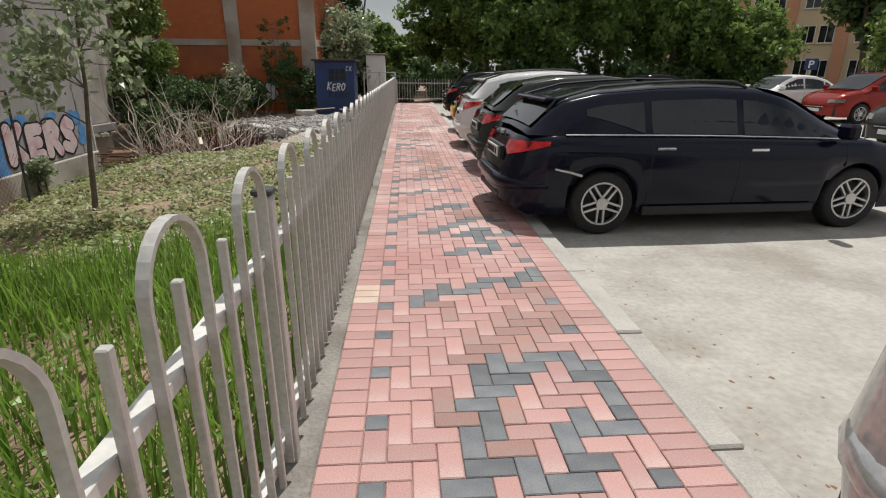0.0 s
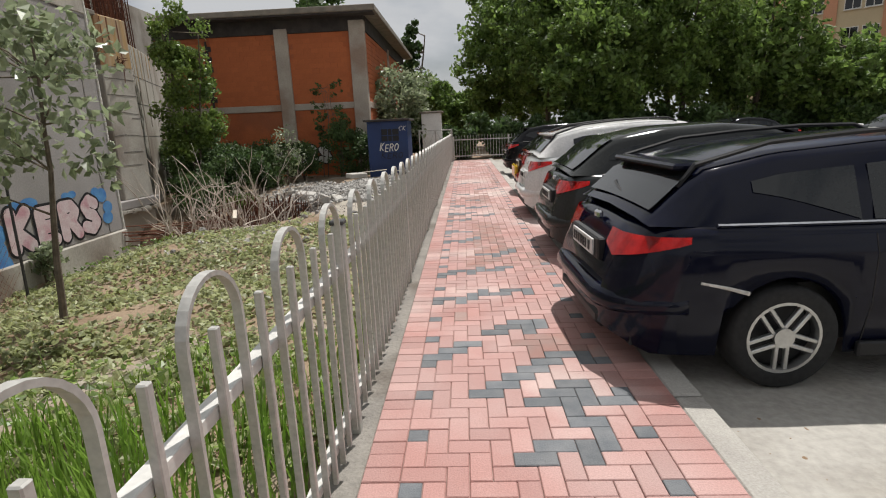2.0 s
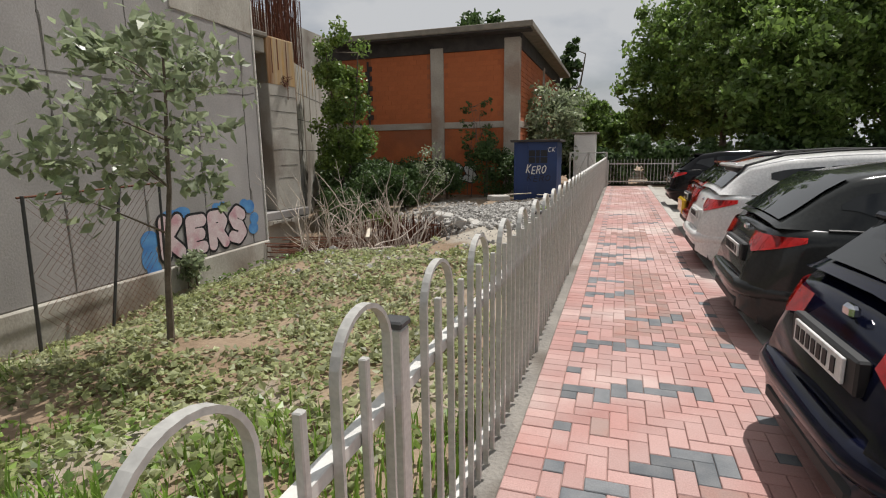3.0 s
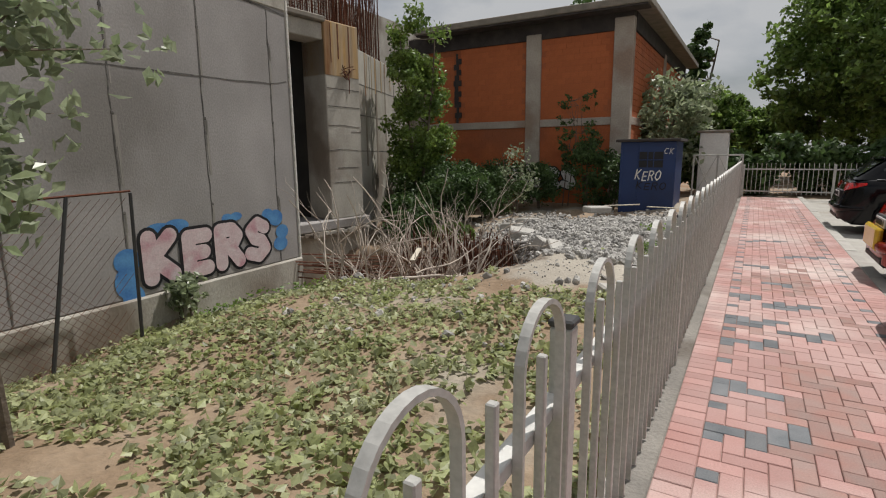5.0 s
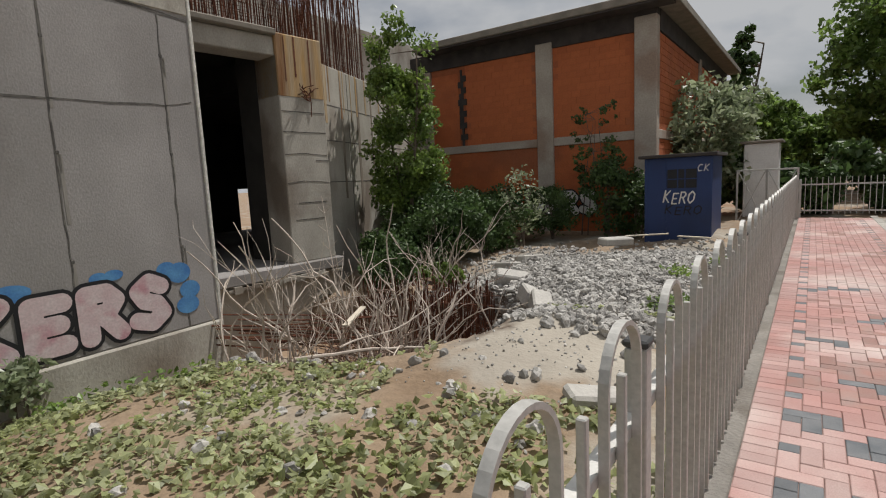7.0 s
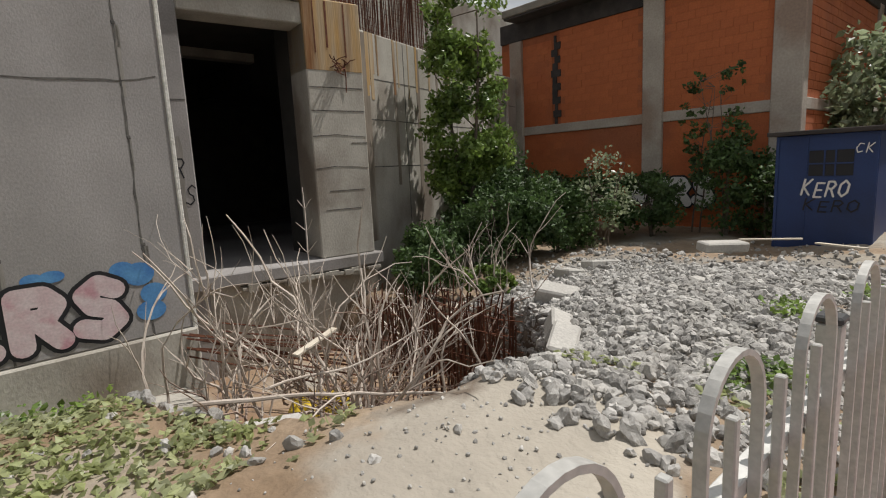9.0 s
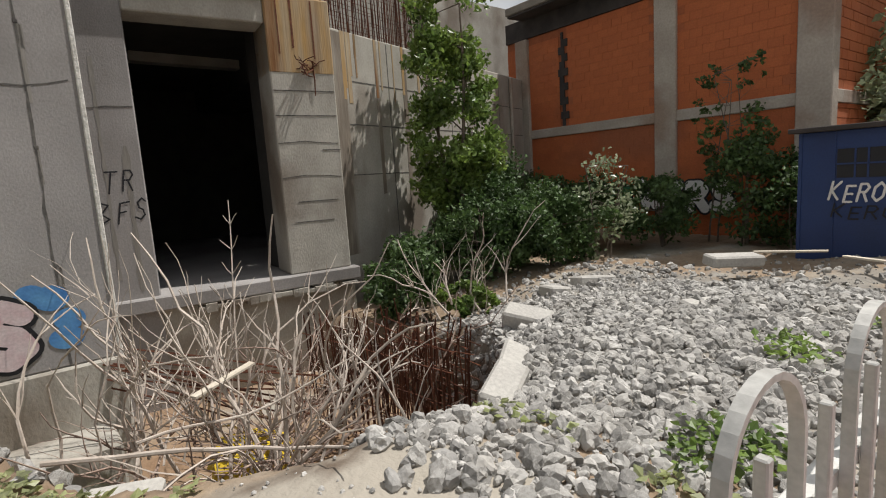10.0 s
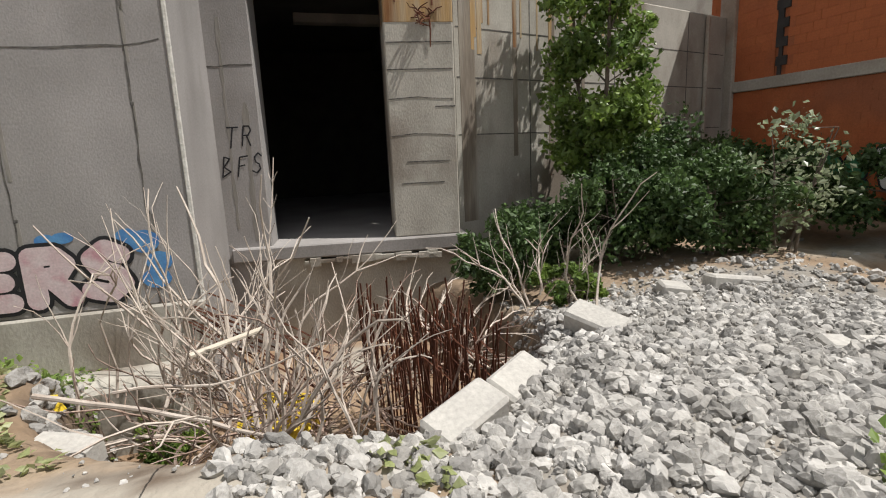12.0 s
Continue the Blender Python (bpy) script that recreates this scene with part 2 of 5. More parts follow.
def box(bm, lo, hi, m=None, bevel=0.0):
    g = bmesh.ops.create_cube(bm, size=1.0)["verts"]
    s = [hi[i] - lo[i] for i in range(3)]
    c = [(hi[i] + lo[i]) / 2 for i in range(3)]
    for v in g:
        v.co = Vector((v.co.x * s[0] + c[0], v.co.y * s[1] + c[1], v.co.z * s[2] + c[2]))
    if bevel:
        es = list({e for v in g for e in v.link_edges})
        g = bmesh.ops.bevel(bm, geom=es, offset=bevel, segments=1, affect="EDGES")["verts"]
    if m is not None:
        for v in g:
            v.co = m @ v.co
    return g


def boxed(lo, hi, bevel=0.0, m=None):
    bm = bmesh.new()
    box(bm, lo, hi, m, bevel)
    return bm


def tube(bm, pts, r0, r1=None, sides=5):
    r1 = r0 if r1 is None else r1
    pts = [Vector(p) for p in pts]
    rings = []
    for i, p in enumerate(pts):
        d = (pts[min(i + 1, len(pts) - 1)] - pts[max(i - 1, 0)]).normalized()
        u = d.cross(Vector((0.31, 0.17, 0.93)) if abs(d.z) < 0.9 else Vector((1, 0.1, 0))).normalized()
        w = d.cross(u)
        r = r0 + (r1 - r0) * i / (len(pts) - 1)
        rings.append([bm.verts.new(p + (u * math.cos(2 * math.pi * k / sides) + w * math.sin(2 * math.pi * k / sides)) * r) for k in range(sides)])
    for a, b in zip(rings, rings[1:]):
        for k in range(sides):
            bm.faces.new((a[k], a[(k + 1) % sides], b[(k + 1) % sides], b[k]))
    bm.faces.new(rings[0][::-1])
    bm.faces.new(rings[-1])


def wander(start, way, length, steps, bend, rnd):
    p, d, out = Vector(start), Vector(way).normalized(), [Vector(start)]
    for _ in range(steps):
        d = (d + Vector((rnd.uniform(-1, 1), rnd.uniform(-1, 1), rnd.uniform(-1, 1))) * bend).normalized()
        p = p + d * (length / steps)
        out.append(p.copy())
    return out


def leaf_mesh(name, centres, size, material, seed=0, flat=0.0, long=1.6):
    """Many small folded leaves round the given centres, in one mesh."""
    r = np.random.default_rng(seed)
    c = np.asarray(centres, float)
    n = len(c)
    a = r.normal(size=(n, 3))
    a[:, 2] *= 1 - 0.7 * flat
    a /= np.linalg.norm(a, axis=1)[:, None]
    up = r.normal(size=(n, 3)) * (1 - 0.75 * flat)
    up[:, 2] += 0.5 + 1.2 * flat
    b = np.cross(a, up)
    b /= np.linalg.norm(b, axis=1)[:, None] + 1e-9
    nn = np.cross(a, b)
    s = (size * r.uniform(0.6, 1.4, n))[:, None]
    v = np.stack([c - a * s * long / 2, c + b * s * 0.5 + nn * s * 0.14, c + a * s * long / 2, c - b * s * 0.5 + nn * s * 0.14], 1).reshape(-1, 3)
    f = np.arange(n * 4).reshape(n, 4)
    f = np.concatenate([f[:, [0, 1, 2]], f[:, [0, 2, 3]]])
    me = bpy.data.meshes.new(name)
    me.from_pydata(v.tolist(), [], f.tolist())
    me.materials.append(material)
    return me


def tree(name, x, y, z, h, crown_r, crown_h, leaves, size, material, seed, trunk_r=0.14, label="", clumps=38, stems=1, low=None, category="tree", spread=0.42):
    rnd = random.Random(seed)
    r = np.random.default_rng(seed)
    t = empty(name, pose(x, y, z))
    bm = bmesh.new()
    centre = Vector((0, 0, h - crown_h / 2 if low is None else low + crown_h / 2))
    nodes = []
    for _ in range(clumps):
        d = Vector(r.normal(size=3)).normalized() * (rnd.uniform(0.15, 1) ** 0.45)
        k = rnd.uniform(0.75, 1.12)
        nodes.append(centre + Vector((d.x * crown_r * k, d.y * crown_r * k, d.z * crown_h / 2 * k)))
    for s in range(stems):
        lean = Vector((rnd.uniform(-0.12, 0.12), rnd.uniform(-0.12, 0.12), 1))
        trunk = wander((rnd.uniform(-0.15, 0.15) * (stems > 1), rnd.uniform(-0.15, 0.15) * (stems > 1), -0.15), lean, h * 0.85, 7, 0.07, rnd)
        tube(bm, trunk, trunk_r, trunk_r * 0.25, 7)
        for q in nodes[s::stems][:16]:
            a = min(trunk, key=lambda p: (p - q).length + (3 if p.z > q.z else 0))
            mid = (a + q) / 2 + Vector((rnd.uniform(-.2, .2), rnd.uniform(-.2, .2), rnd.uniform(-.1, .2))) * crown_r * 0.25
            tube(bm, [a, mid, q], trunk_r * 0.3, trunk_r * 0.06, 4)
    part("trunk", bm, BARK, t, "rough brown bark")
    cs = np.array([tuple(q) for q in nodes])
    pick = r.integers(0, len(cs), leaves)
    rad = r.uniform(0.6, 1.25, len(cs))[pick][:, None] * spread * min(crown_r, crown_h / 2)
    dirs = r.normal(size=(leaves, 3)) * np.array([1, 1, 0.7])
    dirs /= np.linalg.norm(dirs, axis=1)[:, None]
    pts = cs[pick] + dirs * rad * (r.uniform(0, 1, (leaves, 1)) ** 0.5)
    pts = pts[pts[:, 2] > 0.05]
    cr = new("crown", leaf_mesh("crown", pts, size, material, seed))
    cr.parent = t
    return tagged(t, label, category)


def words(name, text, size, bold, material, m, parent, lift=0.004, label="", space=1.0):
    c = bpy.data.curves.new(name, "FONT")
    c.body, c.size, c.offset, c.extrude, c.space_character = text, size, bold, 0.001, space
    c.align_x = "CENTER"
    tmp = bpy.data.objects.new("tmp", c)
    me = bpy.data.meshes.new_from_object(tmp)
    bpy.data.objects.remove(tmp)
    me.materials.clear()
    me.materials.append(material)
    ob = new(name, me)
    ob.parent = parent
    ob.matrix_local = m @ pose(0, 0, lift)
    if label:
        ob["label"] = label
    return ob


STROKES = {"K": (((.15, 0), (.15, 1)), ((.78, 1), (.22, .5), (.82, 0))), "E": (((.8, .95), (.2, .95), (.2, .05), (.8, .05)), ((.2, .5), (.7, .5))),
           "R": (((.15, 0), (.15, .95), (.6, .95), (.8, .75), (.6, .5), (.2, .5)), ((.45, .5), (.85, 0))), "S": (((.8, .85), (.5, 1), (.2, .8), (.35, .55), (.65, .45), (.8, .2), (.5, 0), (.12, .12)),),
           "W": (((.02, 1), (.25, 0), (.5, .75), (.75, 0), (.98, 1)),), "D": (((.15, 0), (.15, 1), (.55, .95), (.82, .5), (.55, .05), (.15, 0)),), "O": (((.5, 1), (.15, .75), (.15, .25), (.5, 0), (.85, .25), (.85, .75), (.5, 1)),),
           "P": (((.15, 0), (.15, 1), (.6, .97), (.8, .75), (.6, .5), (.15, .5)),), "T": (((.05, 1), (.95, 1)), ((.5, 1), (.45, 0))), "B": (((.15, 0), (.15, 1), (.65, .9), (.2, .5), (.8, .25), (.15, 0)),),
           "F": (((.85, 1), (.2, .95), (.15, 0)), ((.2, .5), (.65, .55))), "C": (((.85, .9), (.4, 1), (.12, .5), (.4, 0), (.85, .1)),)}


def sprayed(name, text, w, h, r, material, m, parent, lift, label="", gap=.16, wob=0.0, slant=0.0):
    """Hand-sprayed letters built from round-ended strokes, flat on a wall."""
    bm = bmesh.new()
    q = random.Random(len(text) * 7 + ord(text[0]))
    x0, z = -(len(text) * (w + gap * w) - gap * w) / 2, 0.0
    for ch in text:
        dy = q.uniform(-wob, wob)
        for line in STROKES[ch]:
            pts = [(x0 + a * w + slant * b * h, b * h + dy) for a, b in line]
            for (ax, ay), (bx, by) in zip(pts, pts[1:]):
                d = math.hypot(bx - ax, by - ay)
                nx, ny = -(by - ay) / d * r, (bx - ax) / d * r
                bm.faces.new([bm.verts.new((u, v, z)) for u, v in ((ax + nx, ay + ny), (ax - nx, ay - ny), (bx - nx, by - ny), (bx + nx, by + ny))])
                z += .00002
            for ax, ay in pts:
                blob(bm, ax, ay, r, r, z, 14)
                z += .00002
        x0 += w + gap * w
    o = part(name, bm, material, parent, label)
    o.matrix_local = m @ pose(0, 0, lift)
    return o


def blob(bm, x, y, rx, ry, z=0, n=18):
    vs = [bm.verts.new((x + rx * math.cos(2 * math.pi * k / n), y + ry * math.sin(2 * math.pi * k / n), z)) for k in range(n)]
    bm.faces.new(vs)


# ---- ground ----
def sm(v, a, b):
    t = min(1.0, max(0.0, (v - a) / (b - a)))
    return t * t * (3 - 2 * t)


def height(x, y):
    """The waste ground beside the fence, with its pit and rubble heap."""
    if x > -0.63:
        return -0.13
    z = -0.10 - 0.30 * sm(-x, 1.2, 4.5) - 0.45 * sm(-x, 4.8, 6.9) * (1 - sm(y, 16, 20))
    z += 0.16 * sm(-x, 1.2, 2.6) * sm(y, 8.5, 10.5) * (1 - sm(y, 13.2, 15))
    d = math.hypot((x + 6.45) / 3.4, (y - 14.0) / 2.45)
    z -= 1.5 * (1 - sm(d, 0.82, 1.04))
    z -= 0.34 * (1 - sm(math.hypot((x + 6.6) / 1.15, (y - 11.7) / 1.5), 0.55, 1.1))
    z += 0.28 * math.exp(-((x + 3.0) / 1.6) ** 2 - ((y - 17.2) / 2.2) ** 2)
    z += 0.20 * math.exp(-((x + 5.2) / 1.3) ** 2 - ((y - 19.3) / 1.5) ** 2)
    z += 0.10 * sm(y, 19, 23)
    k = sm(-x, 0.9, 2.0)
    z += k * 0.10 * noise.noise((x * 0.9, y * 0.9, 0)) + k * 0.05 * noise.noise((x * 3.1, y * 3.1, 4)) + k * 0.02 * noise.noise((x * 8.3, y * 8.3, 2))
    return z


def waste_ground():
    nx, ny = 130, 300
    xs = [-0.62 - 13.0 * (i / nx) ** 1.15 for i in range(nx + 1)]
    ys = [-6 + 38 * j / ny for j in range(ny + 1)]
    v = [(x, y, height(x, y)) for y in ys for x in xs]
    w = nx + 1
    f = [(j * w + i, j * w + i + 1, (j + 1) * w + i + 1, (j + 1) * w + i) for j in range(ny) for i in range(nx)]
    me = bpy.data.meshes.new("ground_waste")
    me.from_pydata(v, [], f)
    me.materials.append(GROUND)
    mask = me.attributes.new("patch", "FLOAT_COLOR", "POINT")
    for k, (x, y, z) in enumerate(v):
        nz = 0.35 * noise.noise((x * 1.6, y * 1.6, 1)) + 0.25 * noise.noise((x * 4.5, y * 4.5, 3))
        a = 1 - sm(math.hypot((x + 2.1) / 1.0, (y - 13.0) / 1.15) + nz, 0.75, 1.05)
        b = 1 - sm(math.hypot((x + 3.4) / 2.6, (y - 17.4) / 3.2) + nz, 0.8, 1.1)
        c = 1 - sm(math.hypot((x + 6.45) / 3.4, (y - 14.0) / 2.45) + nz * .5, 0.94, 1.07)
        mask.data[k].color = (a, b, c, 1)
    me.polygons.foreach_set("use_smooth", [True] * len(me.polygons))
    return tagged(new("ground_waste", me), "uneven bare soil with a dug pit", "ground", kind="structure")


waste_ground()
bm = bmesh.new()
box(bm, (-400, -400, -1.9), (400, 400, -1.75))
tagged(mesh_ob("ground", bm, SOIL), "brown soil reaching far off", "ground", kind="structure")
bm = bmesh.new()
box(bm, (1.264, -14, -0.5), (26, 27.4, -0.10))
lot = tagged(mesh_ob("road_parking", bm, LOT), "dusty pale concrete parking lot with worn patches", "parking lot", kind="structure")
bm = bmesh.new()
box(bm, (-14, 27.5, -0.5), (90, 90, -0.16))
box(bm, (26.1, -40, -0.5), (90, 27.4, -0.14))
tagged(mesh_ob("ground_verge", bm, SOIL), "earth under the far trees", "ground", kind="structure")
V, Fc = [], []
rr = random.Random(91)
for _ in range(150):
    x, y, q = 1.34 + abs(rr.gauss(0, .35)), rr.uniform(-2, 4.9), rr.uniform(.004, .016)
    b = len(V)
    V += [(x + q * rr.uniform(.5, 1.6) * math.cos(a), y + q * rr.uniform(.5, 2.0) * math.sin(a), -.101) for a in (0, 1.05, 2.1, 3.14, 4.2, 5.2)] + [(x, y, -.1 + q * .35)]
    Fc += [(b + i, b + (i + 1) % 6, b + 6) for i in range(6)]
me = bpy.data.meshes.new("dirt_clods")
me.from_pydata(V, [], Fc)
me.materials.append(SOIL)
tagged(new("dirt_clods", me), "small dark clods of dirt scattered beside the kerb", "dirt", kind="stuff")
# white bay marks on the lot
for cx, cy, l, w in ((4.95, 4.25, 1.4, 0.13), (6.9, 8.5, 1.2, 0.13), (6.9, 11.1, 1.2, 0.13)):
    bm = boxed((cx - l / 2, cy - w / 2, -0.098), (cx + l / 2, cy + w / 2, -0.094))
    tagged(mesh_ob("bay_line", bm, WHITEP), "worn white painted bay line on concrete", "road marking", "bay lines")

# ---- concrete shell ----
def along(a, b):
    """A frame with x from a to b along the wall, y into it and z up; and the wall's length."""
    d = Vector((b[0] - a[0], b[1] - a[1], 0))
    return pose(a[0], a[1], 0, 0, 0, math.degrees(math.atan2(d.y, d.x))), d.length


# main wall: from its near end to its far corner; local -y faces the fence
W1, L1 = along((-6.48, 1.2), (-7.10, 12.675))
wall = mesh_ob("wall_graffiti", boxed((0, 0, -0.28), (L1, 0.4, 4.5), 0.02), CONC)
wall.matrix_world = W1
tagged(wall, "tall grey cast concrete wall with form joints and graffiti", "wall", kind="structure")
part("foundation", boxed((0, -0.06, -1.9), (L1, 0.38, -0.282), 0.02), CONC_PALE, wall, "paler concrete foundation strip")
part("footing", boxed((0, -0.75, -1.9), (L1 - 0.2, -0.065, -0.98), 0.03), CONC_PALE, wall)
part("upper_pour", boxed((L1 - 2.2, -0.014, 3.83), (L1 - 0.02, 0.36, 4.6), 0.03), CONC_PALE, wall, "paler rough upper pour")
rs = random.Random(17)


def rough_line(pts, wide, mt, parent, depth=0.004):
    """An uneven dark joint on a wall face: short slivers of changing width from point to point."""
    bm = bmesh.new()
    for (ax, az), (bx, bz) in zip(pts, pts[1:]):
        n = max(2, int(math.hypot(bx - ax, bz - az) / 0.16))
        ring = []
        for k in range(n + 1):
            t = k / n
            w = wide * rs.uniform(0.35, 1.3)
            x, z = ax + (bx - ax) * t + rs.gauss(0, .004), az + (bz - az) * t + rs.gauss(0, .004)
            dx, dz = (0, w / 2) if abs(bx - ax) > abs(bz - az) else (w / 2, 0)
            ring.append([bm.verts.new((x - dx, -depth, z - dz)), bm.verts.new((x + dx, -depth, z + dz)), bm.verts.new((x + dx, .01, z + dz)), bm.verts.new((x - dx, .01, z - dz))])
        for a, b in zip(ring, ring[1:]):
            for i in range(4):
                bm.faces.new((a[i], a[(i + 1) % 4], b[(i + 1) % 4], b[i]))
    return part("form_joint", bm, mt, parent)


for k in range(9):
    u = 11.03 - 1.3 * k
    rough_line([(u - .02, -0.26), (u + rs.uniform(-.02, .02), 2.6), (u, 3.82)], .022, SEAM, wall)
    for zz in (0.8, 2.02, 3.25):
        part("tie_hole", boxed((u - 0.025, -0.006, zz), (u + 0.025, 0.01, zz + 0.05), 0.01), SEAM, wall)
        for _ in range(2):
            o = rs.uniform(-.02, .02)
            part("drip_stain", boxed((u + o, -0.003, zz - rs.uniform(.2, .9)), (u + o + rs.uniform(.015, .04), 0.01, zz)), DRIP, wall)
rough_line([(0.1, 2.5), (8.4, 2.60), (9.7, 2.62), (11.03, 2.66), (L1 - .1, 2.73)], .020, SEAM, wall)
rough_line([(L1 - 2.3, 4.2), (L1 - 1.2, 3.86), (L1 - .05, 3.78)], .03, SEAM, wall)


def graffiti(parent, text, m, size, fill, cloud, bold):
    if cloud:
        bm = bmesh.new()
        lumps = ((-1.62, .52, .22, .20), (-1.66, .18, .2, .26), (-1.58, -.08, .18, .2), (-1.05, .93, .26, .13), (-.72, .97, .24, .12), (.34, .98, .13, .09), (.55, 1.0, .14, .08),
                 (1.56, .86, .2, .17), (1.72, .55, .18, .15), (1.66, .30, .2, .15), (1.35, .95, .16, .12))
        for k, (x, y, rx, ry) in enumerate(lumps):
            blob(bm, x * size, y * size, rx * size, ry * size, 0.0003 * k)
        o = part("paint_cloud", bm, cloud, parent, "sprayed blue cloud")
        o.matrix_local = m @ pose(0, 0, 0.006)
    h = size * .66
    sprayed("letter_outline", text, size * .60, h, size * .190, INK, m @ pose(0, size * .12, 0), parent, .012, "black sprayed outline", wob=size * .05)
    sprayed("letters", text, size * .60, h, size * .135, fill, m @ pose(0, size * .12, 0), parent, .017, "rounded sprayed letters", wob=size * .05)


# Spalled corner; its near-white tone also carries the sunlight on the edge.
part("corner_edge", boxed((L1 - .035, -.022, -1.3), (L1 + .014, .06, 4.49), .01), SPALL_HIGHLIGHT, wall, "pale spalled corner edge with sunlight in its colour")
G1 = pose(9.69, 0, -0.20, 90, 0, 0)
graffiti(wall, "KERS", G1, 0.80, PINK, SKYBLUE, 0.085)

# recessed facade with the doorway
A2, B2 = (-9.04, 12.2), (-8.68, 16.5)
W2, L2 = along(A2, B2)
fac = mesh_ob("wall_facade", boxed((0.0, 0, -1.9), (1.2, 0.6, 4.9), 0.02), CONC)
fac.matrix_world = W2
tagged(fac, "weathered concrete facade with a black empty doorway", "wall", kind="structure")
part("pier", boxed((3.15, -0.02, 0.0), (4.23, 0.75, 4.1), 0.02), CONC_PALE, fac, "pale board-marked concrete pier")
part("pier_head", boxed((3.15, -0.02, 3.30), (4.23, 0.75, 4.5), 0.02, pose(0, -0.006, 0)), RUST_CONC, fac, "pier head streaked with rust")
part("lintel", boxed((1.2, 0.02, 4.06), (3.149, 0.6, 4.42), 0.02), CONC_PALE, fac)
part("slab_edge", boxed((0.6, -0.12, 4.424), (3.14, 0.6, 4.54), 0.02), ROOFM, fac)
part("base_wall", boxed((1.2, 0.05, -1.9), (4.3, 0.6, -0.22)), CONC_PALE, fac, "stained concrete base under the doorway")
part("sill", boxed((0.6, -0.14, -0.22), (4.35, 0.75, -0.003), 0.02), CONC, fac, "broken concrete threshold slab")
for u, wd, z0, z1 in ((3.33, .02, 3.6, 4.45), (3.55, .035, 3.7, 4.47), (3.9, .025, 3.55, 4.46)):
    part("rust_streak", boxed((u, -0.032, z0), (u + wd, -0.01, z1)), RUST, fac, "dark rust streak")
for z0, a, b in ((2.62, 3.17, 4.2), (3.02, 3.17, 4.2), (1.2, 3.4, 4.1), (0.86, 3.3, 4.0), (2.05, 3.9, 4.22)):
    part("crack", boxed((a, -0.026, z0), (b, -0.01, z0 + 0.014)), SEAM, fac)
for t_, dz in (("TR", 0.0), ("BFS", -0.42)):
    sprayed("sprayed_tag", t_, .17, .30, .011, INK, pose(0.86, 0, 1.55 + dz, 90, 0, 0), fac, .006, "thin black sprayed tag", .3, .03, .15)
bm = bmesh.new()
rr = random.Random(3)
for k in range(16):
    p0 = (3.75 + rr.uniform(-.14, .14), -0.05, 3.42 + rr.uniform(-.09, .09))
    tube(bm, wander(p0, (rr.uniform(-1, 1), -0.2, rr.uniform(-1, .6)), 0.25, 3, 0.5, rr), 0.012, 0.008, 4)
tube(bm, [(3.86, -0.04, 3.4), (3.87, -0.05, 3.2), (3.86, -0.04, 2.95)], 0.016, 0.01, 4)
part("bent_rebar", bm, RUST, fac, "bundle of bent rusty bars")

bm = bmesh.new()
rr = random.Random(44)
for k in range(26):
    x = 1.05 + rr.uniform(.62, 3.1)
    w, h_ = rr.uniform(.1, .35), rr.uniform(.03, .08)
    box(bm, (x - w / 2, -.15 - rr.uniform(0, .05), -.30 + rr.uniform(-.06, .03)), (x + w / 2, .02, -.30 + h_))
part("broken_edge", bm, CONC_PALE, fac, "ragged broken underside of the threshold slab")
for u, z0, z1, wd in ((0.72, .3, 3.4, .05), (0.98, .1, 2.2, .08)):
    rough_line([(u, z0), (u + .03, z1)], wd, DRIP, fac)
for z0 in (1.62, 2.18):
    rough_line([(3.17, z0), (3.6, z0 + .03), (4.2, z0 - .02)], .010, SEAM, fac, .026)
rough_line([(.02, 2.7), (1.18, 2.74)], .02, SEAM, fac)

# return between the two facades
W1b, L1b = along((-7.11, 12.69), (-9.3, 12.74))
ret = mesh_ob("wall_return", boxed((0.0, 0.0, -1.9), (L1b, 0.3, 4.48)), CONC)
ret.matrix_world = W1b
tagged(ret, "side face of the concrete wall", "wall", kind="structure")

# wall beyond the pier
W3, L3 = along((-9.15, 16.54), (-11.95, 24.4))
w3 = mesh_ob("wall_beyond", boxed((0, 0, -1.9), (L3, 0.4, 4.25), 0.02), CONC_PALE)
w3.matrix_world = W3
tagged(w3, "pale concrete wall streaked with rust and damp", "wall", kind="structure")
for z0 in (1.6, 2.55, 3.35):
    part("form_joint", boxed((0.05, -0.005, z0), (L3 - 0.1, 0.01, z0 + 0.02)), SEAM, w3)
for u in (1.7, 4.1, 6.7):
    part("form_joint", boxed((u, -0.004, -0.5), (u + 0.02, 0.01, 4.2)), SEAM, w3)
rr = random.Random(12)
for k in range(14):
    u, l = rr.uniform(0.1, 4.5), rr.uniform(0.4, 1.3)
    part("rust_streak", boxed((u, -0.007, 4.24 - l), (u + rr.uniform(0.03, 0.1), 0.01, 4.24)), RUST_CONC, w3)
for u, wd, z0 in ((0.12, 0.32, 0.1), (1.3, 0.1, 1.2), (2.2, 0.14, 0.8), (3.1, 0.09, 1.9)):
    part("damp_streak", boxed((u, -0.006, z0), (u + wd, 0.01, 4.2)), DAMP, w3, "dark damp streak")
part("downpipe", boxed((L3 - 1.0, -0.12, -0.4), (L3 - 0.9, -0.02, 4.2), 0.03), COLM, w3)

# room behind the doorway, walls and ceiling coloured dark for the indoor shade
room = empty("room_shell", pose(0, 0, 0))
tagged(room, "concrete room behind the doorway with its shade put into the colour", "room", kind="structure")
part("floor", boxed((-18, 12.95, -0.3), (-9.5, 16.5, -0.006)), CONC, room, "dusty concrete floor")
part("ceiling", boxed((-18, 8.0, 4.5), (-9.45, 16.5, 4.7)), ROOM_SHADE, room)
